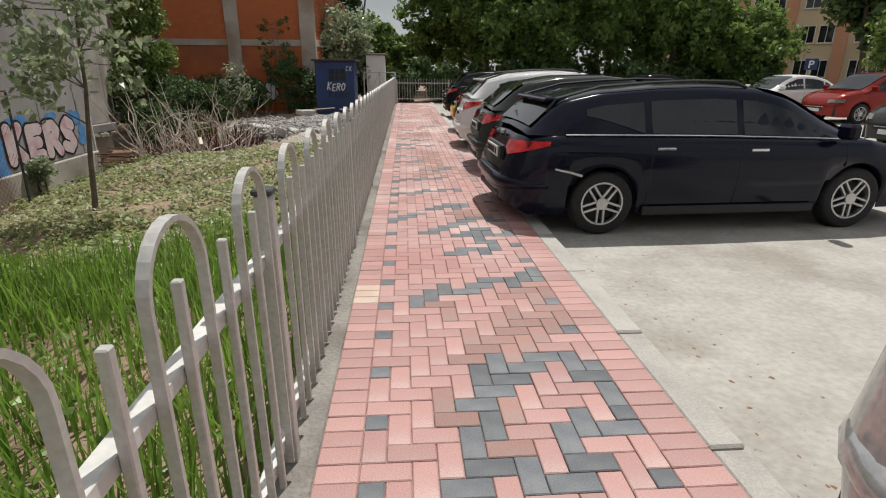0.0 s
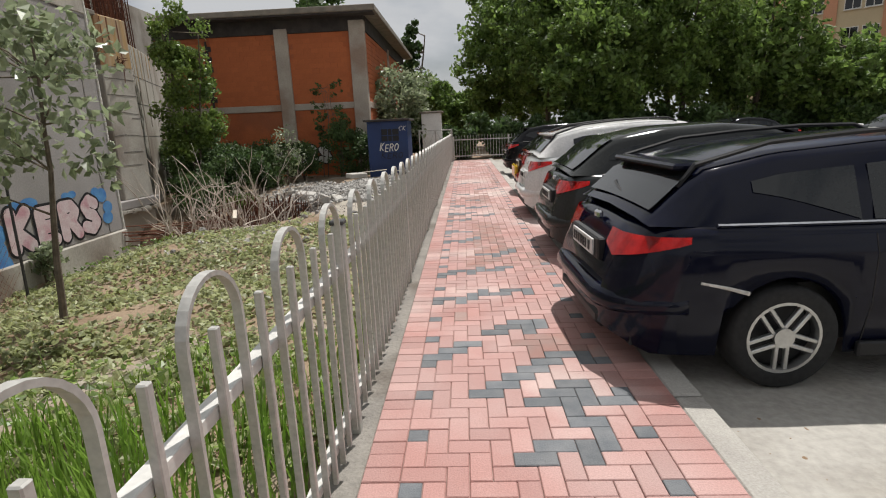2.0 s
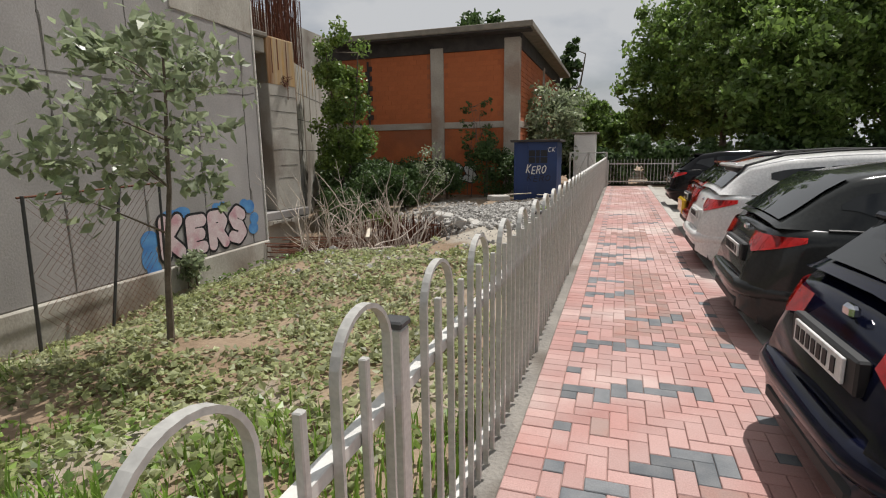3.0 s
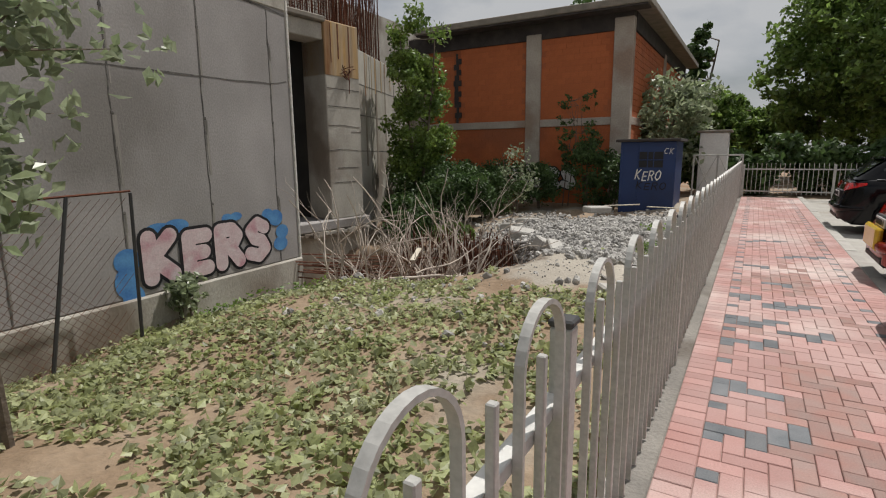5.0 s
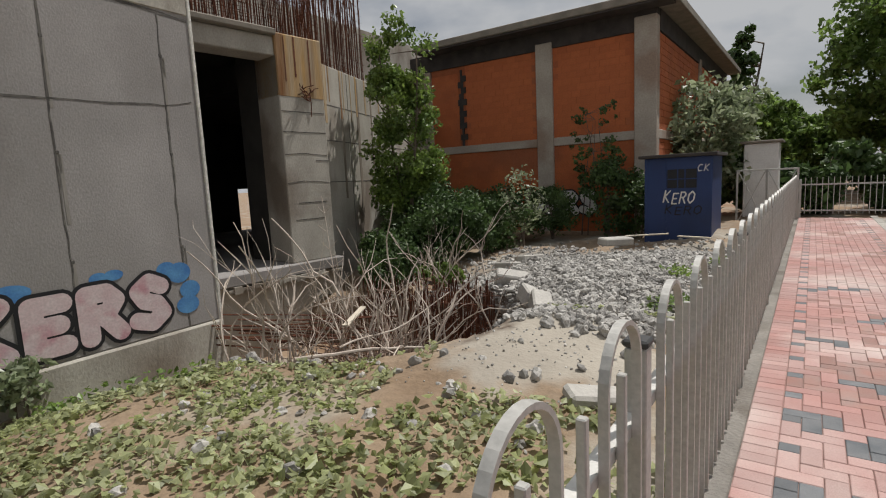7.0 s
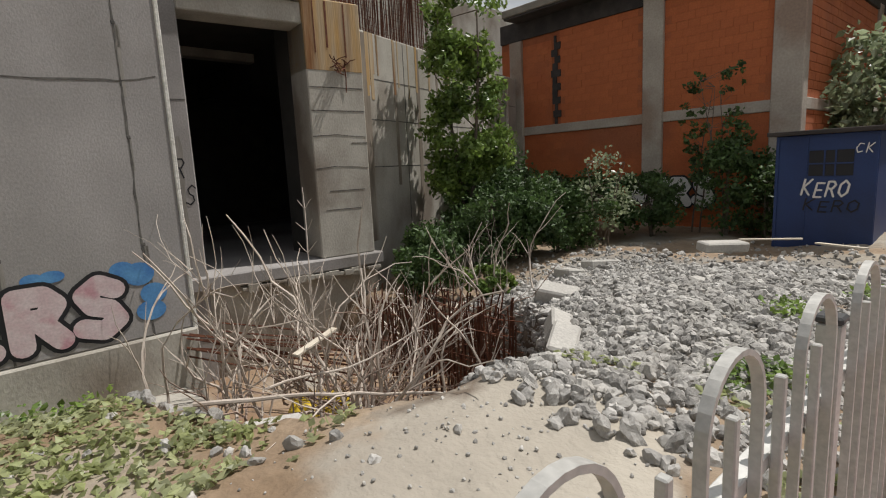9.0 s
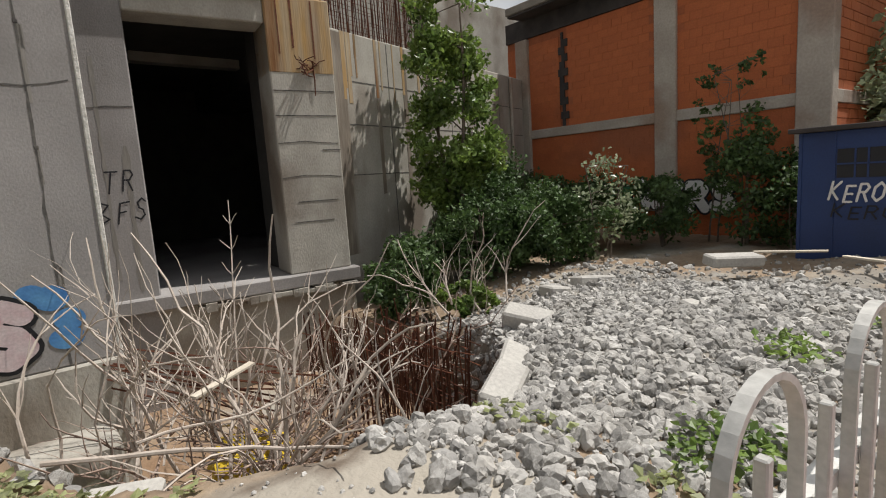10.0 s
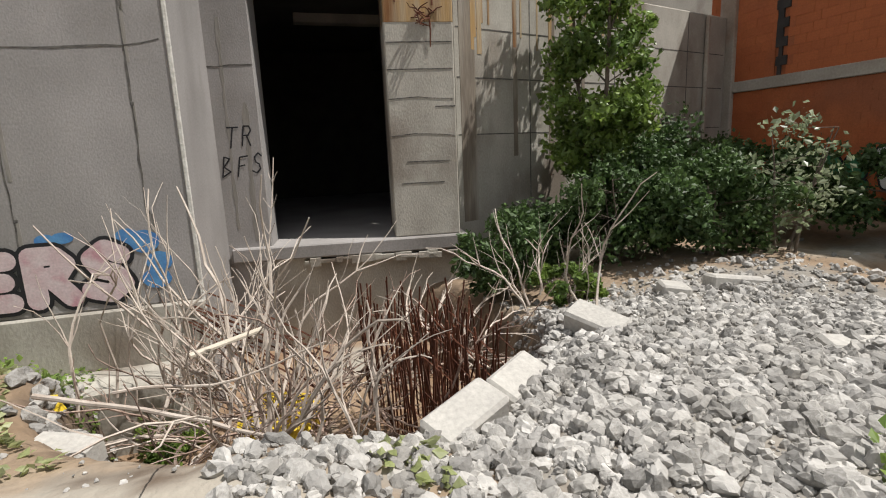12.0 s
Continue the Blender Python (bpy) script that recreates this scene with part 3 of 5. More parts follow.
# Unseen stepped ceiling and filler, added to keep sunlight out of the room.
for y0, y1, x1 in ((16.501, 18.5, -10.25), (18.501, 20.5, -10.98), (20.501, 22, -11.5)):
    part("ceiling", boxed((-18, y0, 3.9), (x1 + .35, y1, 4.24)), ROOM_SHADE, room)
part("ceiling_step", boxed((-18, 16.3, 3.9), (-9.65, 16.499, 4.498)), ROOM_SHADE, room)
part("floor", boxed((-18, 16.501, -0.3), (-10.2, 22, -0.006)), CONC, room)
part("side_wall", boxed((-18, 12.0, -0.3), (-9.62, 12.4, 4.5)), ROOM_SHADE, room)
part("side_wall", boxed((-18, 21.6, -0.3), (-11.9, 22.0, 4.5)), ROOM_SHADE, room)
part("back_wall", boxed((-18.3, 12, -0.3), (-18, 20.35, 4.5)), ROOM_SHADE, room)
part("back_wall", boxed((-18.3, 21.3, -0.3), (-18, 22, 4.5)), ROOM_SHADE, room)
part("back_wall", boxed((-18.3, 20.352, 1.55), (-18, 21.298, 4.5)), ROOM_SHADE, room)
part("jamb", boxed((-10.3, 15.5, -0.006), (-9.5, 15.9, 4.4)), ROOM_SHADE, room)

# starter bars standing on top of the shell
def rebar_cage(name, m, nx, ny, dx, dy, h, rings, seed, label, tilt=0.02):
    e = empty(name, m)
    r = random.Random(seed)
    bm = bmesh.new()
    for i in range(nx):
        for j in range(ny):
            x, y = i * dx + r.uniform(-.03, .03), j * dy + r.uniform(-.02, .02)
            hh = h * r.uniform(0.85, 1.1)
            tube(bm, [(x, y, 0), (x + r.gauss(0, tilt) * h * .5, y + r.gauss(0, tilt) * h * .5, hh * .5), (x + r.gauss(0, tilt) * h, y + r.gauss(0, tilt) * h, hh)], 0.010, 0.010, 4)
    part("upright_bars", bm, RUST, e)["kind"] = "stuff"
    bm = bmesh.new()
    for k in range(rings):
        z = (k + 0.5) * h / rings
        for j in range(ny):
            tube(bm, [(-0.05, j * dy, z), (nx * dx * .5, j * dy + .01, z + r.uniform(-.03, .03)), (nx * dx, j * dy, z + r.uniform(-.03, .03))], 0.006, 0.006, 4)
    part("cross_bars", bm, RUST, e)["kind"] = "stuff"
    return tagged(e, label, "rebar")


rebar_cage("rebar_cage", W2 @ pose(0.7, 0.15, 4.5), 40, 3, 0.06, 0.2, 2.2, 12, 1, "rusty starter bars standing on the concrete wall")
rebar_cage("rebar_cage", W2 @ pose(3.2, 0.15, 4.5), 22, 3, 0.05, 0.2, 2.3, 16, 2, "dense rusty starter bars on the pier")
rebar_cage("rebar_cage", W3 @ pose(0.1, 0.1, 4.24), 40, 2, 0.075, 0.2, 2.2, 12, 3, "rusty starter bars on the wall beyond the pier")
W4, L4 = along((-13.5, 20), (-14.5, 40))
up = mesh_ob("wall_upper", boxed((-6, 0, 4.3), (L4, 0.3, 7.0)), CONC_PALE)
up.matrix_world = W4
tagged(up, "pale upper wall behind the starter bars", "wall", kind="structure")

# ---- brick building ----
BY = 24.5
brick = empty("brick_building", pose(0, 0, 0))
tagged(brick, "unfinished orange block building with concrete columns and flat roof", "building")
part("wall_core", boxed((-12.6, BY + 0.012, -1.0), (-3.95, BY + 0.3, 5.9)), MORTAR, brick)
part("wall_core", boxed((-4.22, BY + 0.31, -1.0), (-3.95, BY + 14, 5.9)), MORTAR, brick)
part("rear_wall", boxed((-12.6, BY + 13.7, -1.0), (-4.23, BY + 14, 5.9)), MORTAR, brick)
part("roof_slab", boxed((-11.9, BY - 0.75, 6.0), (-3.3, BY + 14.5, 6.22), 0.02), ROOFM, brick, "weathered flat roof slab")
# Band and soffit coloured near black: the roof overhang's shade is in the colour.
part("eave_beam", boxed((-12.6, BY - 0.06, 5.42), (-3.9, BY + 0.3, 5.998)), SHADE_AND_DARK, brick, "band under the roof with the overhang's shade in its dark colour")
part("eave_beam", boxed((-4.3, BY + 0.31, 5.42), (-3.87, BY + 14, 5.998)), SHADE_AND_DARK, brick)
part("soffit", boxed((-11.85, BY - 0.7, 5.94), (-3.4, BY - 0.07, 5.996)), SHADE_AND_DARK, brick)
for x0, x1, top in ((-7.55, -7.0, 5.6), (-4.5, -3.88, 5.8), (-12.2, -11.7, 5.4)):
    part("column", boxed((x0, BY - 0.10, -1.0), (x1, BY + 0.25, top), 0.02), COLM, brick, "grey cast concrete column")
part("tie_beam", boxed((-12.6, BY - 0.05, 2.42), (-3.9, BY + 0.2, 2.68), 0.015), COLM, brick, "grey concrete tie beam")
part("tie_beam", boxed((-4.1, BY + 0.2, 2.42), (-3.88, BY + 14, 2.68), 0.015), COLM, brick)
part("column", boxed((-4.3, BY + 6.5, -1), (-3.86, BY + 7, 5.6), 0.02), COLM, brick)
# courses of hollow clay blocks
bm = bmesh.new()
rr = random.Random(8)
made = 0
for x0, x1, z0, z1 in ((-12.6, -7.55, -0.8, 2.42), (-7.0, -4.5, -0.8, 2.42), (-12.6, -10.55, 2.68, 5.2), (-10.25, -7.55, 2.68, 5.42), (-7.0, -4.5, 2.68, 5.42)):
    z, row = z0, 0
    while z < z1 - 0.05:
        x = x0 - (0.13 if row % 2 else 0)
        while x < x1 - 0.02:
            a, b = max(x, x0), min(x + 0.295, x1)
            if b - a > 0.03:
                d = rr.uniform(0, 0.006)
                if b - a > 0.294 and z + 0.19 < z1 and z > 2.6 and made < 300 and x > -10.3:
                    if made == 0:
                        one = boxed((0.0015, 0, 0.0015), (0.2935, 0.04, 0.1935))
                        first = part("brick", one, BRICKP, brick)
                        o = first
                    else:
                        o = new("brick", first.data)
                        o.parent = brick
                    o.location, made = (a, BY - d, z), made + 1
                else:
                    box(bm, (a + 0.0015, BY - d, z + 0.0015), (b - 0.0015, BY + 0.04, min(z + 0.195, z1) - 0.0015))
            x += 0.295
        z, row = z + 0.195, row + 1
part("block_courses", bm, BRICKM, brick, "orange hollow clay blocks")["kind"] = "stuff"
bm = bmesh.new()
for z0, z1 in ((-0.8, 2.42), (2.68, 5.42)):
    z, row = z0, 0
    while z < z1 - 0.05:
        y = BY + 0.32 - (0.13 if row % 2 else 0)
        while y < BY + 13.9:
            box(bm, (-4.0, y + 0.004, z + 0.004), (-3.92 + rr.uniform(0, .006), y + 0.29, min(z + 0.19, z1) - 0.006))
            y += 0.295
        z, row = z + 0.195, row + 1
part("block_courses", bm, BRICKM, brick)["kind"] = "stuff"
bm = bmesh.new()
for k in range(13):
    a, b = -10.5 + rr.uniform(-.07, .07), -10.30 + (.07 if k % 2 else -.06) + rr.uniform(-.02, .02)
    box(bm, (a, BY - 0.03, 2.69 + .2 * k), (b, BY + 0.02, 2.69 + .2 * (k + 1)))
part("broken_joint", bm, SHADE_AND_DARK, brick, "dark broken gap with toothed blocks")
graffiti(brick, "WERS", pose(-6.75, BY - 0.11, 0.28, 90, 0, 0), 0.85, WHITEP, None, 0.05)
graffiti(brick, "DOPE", pose(-9.2, BY - 0.02, 0.25, 90, 0, 0), 0.75, GREENSP, None, 0.05)

# ---- kerb and fence ----
kerb = new("kerb")
tagged(kerb, "flush pale concrete kerb beside the parking lot", "kerb", kind="structure")
kb = boxed((0, 0, -0.28), (0.165, 0.985, -0.008), 0.012)
k0 = part("kerb_stone", kb, KERB, kerb)
k0.location = (1.096, -6, 0)
for k in range(1, 33):
    o = new("kerb_stone", k0.data)
    o.parent, o.location = kerb, (1.096, -6 + k, 0.004 * math.sin(k * 2.3))

FX, PITCH, POST0 = -0.612, 2.66, 2.07


def fence_panel():
    e = empty("fence_panel", pose(FX, POST0, 0))
    p = part("post", boxed((-0.03, -0.03, -0.3), (0.03, 0.03, 1.055), 0.004), FENCE, e)
    part("cap", boxed((-0.035, -0.035, 1.057), (0.035, 0.035, 1.08), 0.006), CAPM, p, "dark plastic cap")
    for z in (0.83, 0.10):
        part("rail", boxed((-0.034, 0.03, z), (0.010, PITCH - 0.03, z + 0.04), 0.003), RAIL_SUNLIT, e)
    pk = None
    for k in range(5):
        c = 0.296 + 0.532 * k
        bm = bmesh.new()
        pts = [(0, -0.133, 0.04), (0, -0.133, 0.6)]
        pts += [(0, -0.133 * math.cos(a), 1.051 + 0.133 * math.sin(a)) for a in [math.pi * i / 14 for i in range(15)]]
        pts += [(0, 0.133, 0.6), (0, 0.133, 0.04)]
        ring = [(-0.012, -0.006), (0.012, -0.006), (0.012, 0.006), (-0.012, 0.006)]
        rows = []
        for i, q in enumerate(pts):
            d = (Vector(pts[min(i + 1, len(pts) - 1)]) - Vector(pts[max(i - 1, 0)])).normalized()
            nrm = Vector((0, -d.z, d.y))
            rows.append([bm.verts.new(Vector(q) + Vector((a, 0, 0)) + nrm * b) for a, b in ring])
        for a, b in zip(rows, rows[1:]):
            for i in range(4):
                bm.faces.new((a[i], a[(i + 1) % 4], b[(i + 1) % 4], b[i]))
        o = part("arch_bar", bm, FENCE, e)
        o.location = (0.024, c, 0)
        for dy in (0, 0.266):
            if c + dy > PITCH - 0.1:
                continue
            if pk is None:
                pk = part("picket", boxed((-0.011, -0.011, 0.04), (0.011, 0.011, 1.06), 0.003), FENCE, e)
                o = pk
            else:
                o = new("picket", pk.data)
                o.parent = e
            o.location = (0.024, c + dy, 0)
    return tagged(e, "pale grey steel picket fence panel with hooped tops", "fence", "fence panels along the pavement")


panel = fence_panel()
for k in list(range(-3, 0)) + list(range(1, 9)):
    copy_thing(panel, pose(FX, POST0 + PITCH * k, 0))
bm = boxed((-0.69, -6, -0.4), (-0.503, 26.2, -0.03), 0.01)
tagged(mesh_ob("fence_footing", bm, FOOTM), "narrow concrete strip under the fence", "footing", kind="structure")

# ---- cars ----
def car(name, m, L, W, H, colour, shape, label, tail=True, rails=False, spoiler=True):
    """A parked car; local x runs from its tail to its nose, y across, z up from the ground."""
    e = empty(name, m)
    k, w = H / 1.5, W / 1.8
    belt = [(0, .84), (.012, .96), (.04, 1.02), (.4, 1.00), (.72, .96), (.79, .95), (.90, .85), (.965, .72), (.99, .60), (1, .52)]
    if shape == "wagon":
        roof = [(.045, 1.025), (.068, 1.12), (.096, 1.25), (.118, 1.33), (.2, 1.42), (.33, 1.47), (.44, 1.485), (.54, 1.46), (.61, 1.37), (.70, 1.14), (.785, .965)]
    elif shape == "sedan":
        roof = [(.13, 1.03), (.2, 1.17), (.27, 1.34), (.36, 1.45), (.48, 1.49), (.56, 1.46), (.63, 1.34), (.70, 1.14), (.78, .965)]
    else:
        roof = [(.045, 1.02), (.08, 1.12), (.125, 1.28), (.165, 1.39), (.28, 1.47), (.44, 1.49), (.54, 1.45), (.61, 1.35), (.70, 1.12), (.785, .965)]
    plan = [(0, .54), (.006, .63), (.015, .71), (.035, .79), (.07, .845), (.12, .88), (.2, .9), (.8, .9), (.9, .86), (.96, .75), (.99, .60), (1, .5)]
    I = lambda tab, s: float(np.interp(s, [a for a, _ in tab], [b for _, b in tab]))
    tb = lambda s: I(belt, s) * k
    rz = lambda s: I(roof, s) * k
    hw = lambda s: I(plan, s) * w
    xr, xf, R = 0.205 * L, 0.205 * L + 0.567 * L, 0.315
    stations = sorted(set([0, .006, .012, .02, .035, .05, .07] + [i / 60 for i in range(5, 60)] + [.985, .993, 1]
                          + [(c + R * 1.16 * math.cos(a)) / L for c in (xr, xf) for a in [math.pi * i / 12 for i in range(13)]]))

    def low(s):
        x, z = s * L, 0.20 + 0.12 * max(0, 1 - s / 0.05) + 0.06 * max(0, (s - .96) / .04)
        for c in (xr, xf):
            d = abs(x - c)
            if d < R * 1.16:
                z = max(z, R + math.sqrt(max(0, (R * 1.16) ** 2 - d * d)) - 0.01)
        return z

    def shift(s, z):
        f = max(0.0, 1 - s / .10)
        return f * (.42 * max(0.0, z / k - .60) + .10 * max(0.0, .42 - z))

    bm = bmesh.new()
    rows = []
    for s in stations:
        b, t, h = low(s), tb(s), hw(s)
        mid = max(b + 0.02, 0.52)
        prof = [(h * .93, b), (h * 1.0, mid), (h * 1.0, max(mid + .01, t - .16)), (h * .975, max(mid + .02, t - .05)), (h * .93, max(mid + .03, t)), (h * .5, max(mid + .03, t) + .012), (0, max(mid + .03, t) + .02)]
        full = prof + [(-y, z) for y, z in prof[-2::-1]]
        rows.append([bm.verts.new((s * L + shift(s, z), y, z)) for y, z in full])
    for a, b in zip(rows, rows[1:]):
        for i in range(len(a) - 1):
            bm.faces.new((a[i], a[i + 1], b[i + 1], b[i]))
    bm.faces.new(rows[0])
    bm.faces.new(rows[-1])
    body = part("body", bm, colour, e, smooth=True)
    s0, s1 = roof[0][0], roof[-1][0]
    gs = [s0 + (s1 - s0) * i / 40 for i in range(41)]

    def side(s, v):
        a, h, top = hw(s) * .93, tb(s), max(rz(s), tb(s) + .002)
        wr = min(.66 * w, a)
        return Vector((s * L, a + (wr - a) * v ** 1.25, h + (top - h) * v))

    bm = bmesh.new()
    rows = []
    for s in gs:
        pr = [side(s, v) for v in (0, .3, .6, .86, .96)]
        top = max(rz(s), tb(s) + .002)
        yr = min(.66 * w, hw(s) * .93)
        pr += [Vector((s * L, yr * .82, top + .012)), Vector((s * L, 0, top + .03))]
        full = pr + [Vector((q.x, -q.y, q.z)) for q in pr[-2::-1]]
        rows.append([bm.verts.new(q) for q in full])
    for a, b in zip(rows, rows[1:]):
        for i in range(len(a) - 1):
            bm.faces.new((a[i], a[i + 1], b[i + 1], b[i]))
    part("roof", bm, colour, e, smooth=True)
    part("underbody", boxed((.03 * L, -hw(.5) * .80, .24), (.97 * L, hw(.5) * .80, .60)), TRIMB, e)
    # side windows: front, rear, quarter
    if shape == "wagon":
        wins = ((.50, .735), (.30, .485), (.165, .285))
    elif shape == "sedan":
        wins = ((.50, .735), (.31, .485), (.235, .295))
    else:
        wins = ((.48, .735), (.25, .465), (.14, .235))
    for sy in (1, -1):
        for a, b in wins:
            bm = bmesh.new()
            lo, hi = [], []
            for i in range(9):
                s = a + (b - a) * i / 8
                v0 = .06 + (.45 * (1 - i / 8) if b < .3 else 0)
                p0 = side(s, v0)
                room_ = (rz(s) - tb(s))
                v1 = max(v0 + .04, 1 - .115 / max(room_, .13))
                p1 = side(s, v1)
                for lst, q in ((lo, p0), (hi, p1)):
                    lst.append(bm.verts.new((q.x, sy * (q.y + .007), q.z)))
            for i in range(8):
                bm.faces.new((lo[i], lo[i + 1], hi[i + 1], hi[i]))
            part("side_window", bm, GLASS, e, "tinted car glass", True)
        bm = bmesh.new()
        tube(bm, [Vector((q.x, sy * (q.y + .006), q.z)) for q in [side(.12 + .6 * i / 12, .02) for i in range(13)]], .010, .010, 4)
        part("window_trim", bm, TRIMB if name != "station_wagon" else CHROME, e)
        for s in (.33, .535):
            q = side(s, 0)
            part("door_handle", boxed((q.x - .10, sy * (q.y + .05) - .02, q.z - .13), (q.x + .09, sy * (q.y + .05) + .02, q.z - .10), .008), CHROME if name == "station_wagon" else colour, e)
        for u in (.495, .30, .735):
            h_, b_ = hw(u) + .001, low(u)
            bm = bmesh.new()
            tube(bm, [(u * L, sy * h_ * .94, b_ + .03), (u * L, sy * h_, max(.52, b_ + .03)), (u * L, sy * h_, tb(u) - .16), (u * L - .01, sy * h_ * .975, tb(u) - .05)], .004, .004, 4)
            part("door_seam", bm, TRIMB, e)
        part("sill_trim", boxed((xr + .42, sy * hw(.5) * .97 - .02, .19), (xf - .42, sy * hw(.5) * .97 + .02, .28), .01), TRIMB, e)
        q = side(.705, .12)
        mir = part("mirror", boxed((q.x - .02, sy * (q.y + .13) - .10, q.z - .01), (q.x + .10, sy * (q.y + .13) + .10, q.z + .14), .03), colour, e)
        if rails:
            bm = bmesh.new()
            tube(bm, [(s * L, sy * .60 * w, rz(s) + .055 - .05 * (abs(s - .3) > .2)) for s in (.09, .11, .2, .3, .4, .49, .52)], .016, .016, 6)
            part("roof_rail", bm, TRIMB, e)
        # lamps wrap the corners
        bm = bmesh.new()
        ss = [.0, .004, .010, .018, .028, .040, .054, .068, .082]
        lo, hi = [], []
        for i, u in enumerate(ss):
            zm, zh = (.885 + .008 * i) * k, (.085 - .0078 * i) * k
            for lst, zz in ((lo, zm - zh), (hi, zm + zh * .8)):
                lst.append(bm.verts.new((u * L + shift(u, zz) - .010 * max(0, 1 - u / .05), sy * (hw(u) * (1 - .10 * max(0, zz - tb(u) + .12)) + .008), zz)))
        lo.insert(0, bm.verts.new((shift(0, .85 * k) - .012, sy * .36 * w, .85 * k)))
        hi.insert(0, bm.verts.new((shift(0, .95 * k) - .012, sy * .36 * w, .95 * k)))
        for i in range(len(lo) - 1):
            bm.faces.new((lo[i], lo[i + 1], hi[i + 1], hi[i]))
        bmesh.ops.solidify(bm, geom=bm.faces[:], thickness=.02)
        part("tail_light", bm, TAILR, e, "glossy red tail light", True)
        bm = bmesh.new()
        q = [(.992, .48), (.975, .66), (.955, .755), (.92, .835)]
        lo = [bm.verts.new((s * L + .012, sy * (y * w + .012), .62 * k)) for s, y in q]
        hi = [bm.verts.new((s * L - .02, sy * (y * w + .006), .725 * k)) for s, y in q]
        for i in range(3):
            bm.faces.new((lo[i], lo[i + 1], hi[i + 1], hi[i]))
        bmesh.ops.solidify(bm, geom=bm.faces[:], thickness=.02)
        part("headlight", bm, CLEARL, e, "clear headlight", True)
        for c in (xr, xf):
            cy = sy * (hw(.5) - .115)
            wh = empty("wheel", pose(c, cy, R, 0, 0, 0 if sy > 0 else 180))
            wh.parent = e
            bm = bmesh.new()
            prof = [(.215, .09), (.29, .105), (R - .004, .085), (R, .05), (R, -.05), (R - .004, -.085), (.29, -.10), (.215, -.09)]
            n = 28
            rg = [[bm.verts.new((r_ * math.cos(2 * math.pi * i / n), y_, r_ * math.sin(2 * math.pi * i / n))) for r_, y_ in prof] for i in range(n)]
            for i in range(n):
                for j in range(len(prof) - 1):
                    bm.faces.new((rg[i][j], rg[i][j + 1], rg[(i + 1) % n][j + 1], rg[(i + 1) % n][j]))
            part("tyre", bm, TYRE, wh, "", True)
            bm = bmesh.new()
            for i in range(5):
                for off in (-.12, .12):
                    a = 2 * math.pi * i / 5 + .3
                    mm = pose(0, 0, 0, 0, math.degrees(a), 0) @ pose(0, 0, 0, 0, 0, 0)
                    g = box(bm, (.03, .055, -.012 + off * .26), (.205, .085, .012 + off * .26), None, .004)
                    for v in g:
                        v.co = mm @ v.co
            g = bmesh.ops.create_cone(bm, cap_ends=True, segments=16, radius1=.06, radius2=.05, depth=.04, matrix=pose(0, .075, 0, 90))["verts"]
            prof = [(.195, .06), (.20, .092), (.217, .092), (.217, -.08)]
            rg = [[bm.verts.new((r_ * math.cos(2 * math.pi * i / n), y_, r_ * math.sin(2 * math.pi * i / n))) for r_, y_ in prof] for i in range(n)]
            for i in range(n):
                for j in range(3):
                    bm.faces.new((rg[i][j], rg[i][j + 1], rg[(i + 1) % n][j + 1], rg[(i + 1) % n][j]))
            part("rim", bm, RIM, wh, "silver alloy rim")
            bm = bmesh.new()
            bmesh.ops.create_cone(bm, cap_ends=True, segments=20, radius1=.205, radius2=.205, depth=.02, matrix=pose(0, .0, 0, 90))
            part("brake_disc", bm, TRIMB, wh)
    # rear and front glass
    for nm, a, b in (("rear_window", roof[0][0] + .012, roof[3][0] - .005), ("windscreen", roof[-4][0] + .02, roof[-1][0] - .01)):
        bm = bmesh.new()
        gr = []
        for i in range(7):
            s = a + (b - a) * i / 6
            yy = min(.66 * w, hw(s) * .93) * (.93 if nm == "windscreen" else .88) + .04 * (1 - (rz(s) - tb(s)))
            gr.append([bm.verts.new((s * L + (-.012 if nm == "rear_window" else .012), yy * f, rz(s) + .022 + .016 * (1 - f * f))) for f in (-1, -.6, -.2, .2, .6, 1)])
        for p_, q_ in zip(gr, gr[1:]):
            for i in range(5):
                bm.faces.new((p_[i], p_[i + 1], q_[i + 1], q_[i]))
        part(nm, bm, GLASS, e, "tinted glass", True)
    if spoiler and shape != "sedan":
        s = roof[3][0]
        part("spoiler", boxed((s * L - .14, -.56 * w, rz(s) - .01), (s * L + .12, .56 * w, rz(s) + .035), .015), colour, e)
    pl = part("number_plate", boxed((.030, -.26, .70), (.045, .26, .81), .003), PLATE, e, "white number plate")
    for i in range(7):
        c = -.185 + .062 * i + (.02 if i > 0 else 0)
        part("character_bar", boxed((.025, c - .019, .722), (.0295, c + .019, .788)), TRIMB, pl)
    part("plate_recess", boxed((.046, -.34, .68), (.10, .34, .83), .01), TRIMB if name != "white_wagon" else colour, e)
    part("badge", boxed((.125, -.045, .905), (.17, .045, .965), .015), CHROME, e)
    bm = bmesh.new()
    us = [.085, .06, .04, .025, .012, .004, 0]
    arc = [(u * L + .03, hw(u) - .055, .50 + .02 * (u / .085)) for u in us] + [(.02, .25 * w, .50)]
    tube(bm, arc + [(x_, -y_, z_) for x_, y_, z_ in arc[::-1]], .075, .075, 10)
    part("rear_bumper", bm, colour, e, "", True)
    part("lower_bumper", boxed((.0, -hw(0) * .95, .27), (.16, hw(0) * .95, .40), .04), TRIMB, e)
    part("front_grille", boxed((L - .06, -.40, .42), (L + .006, .40, .53), .02), TRIMB, e)
    part("grille_bar", boxed((L - .01, -.38, .50), (L + .012, .38, .52), .004), CHROME, e)
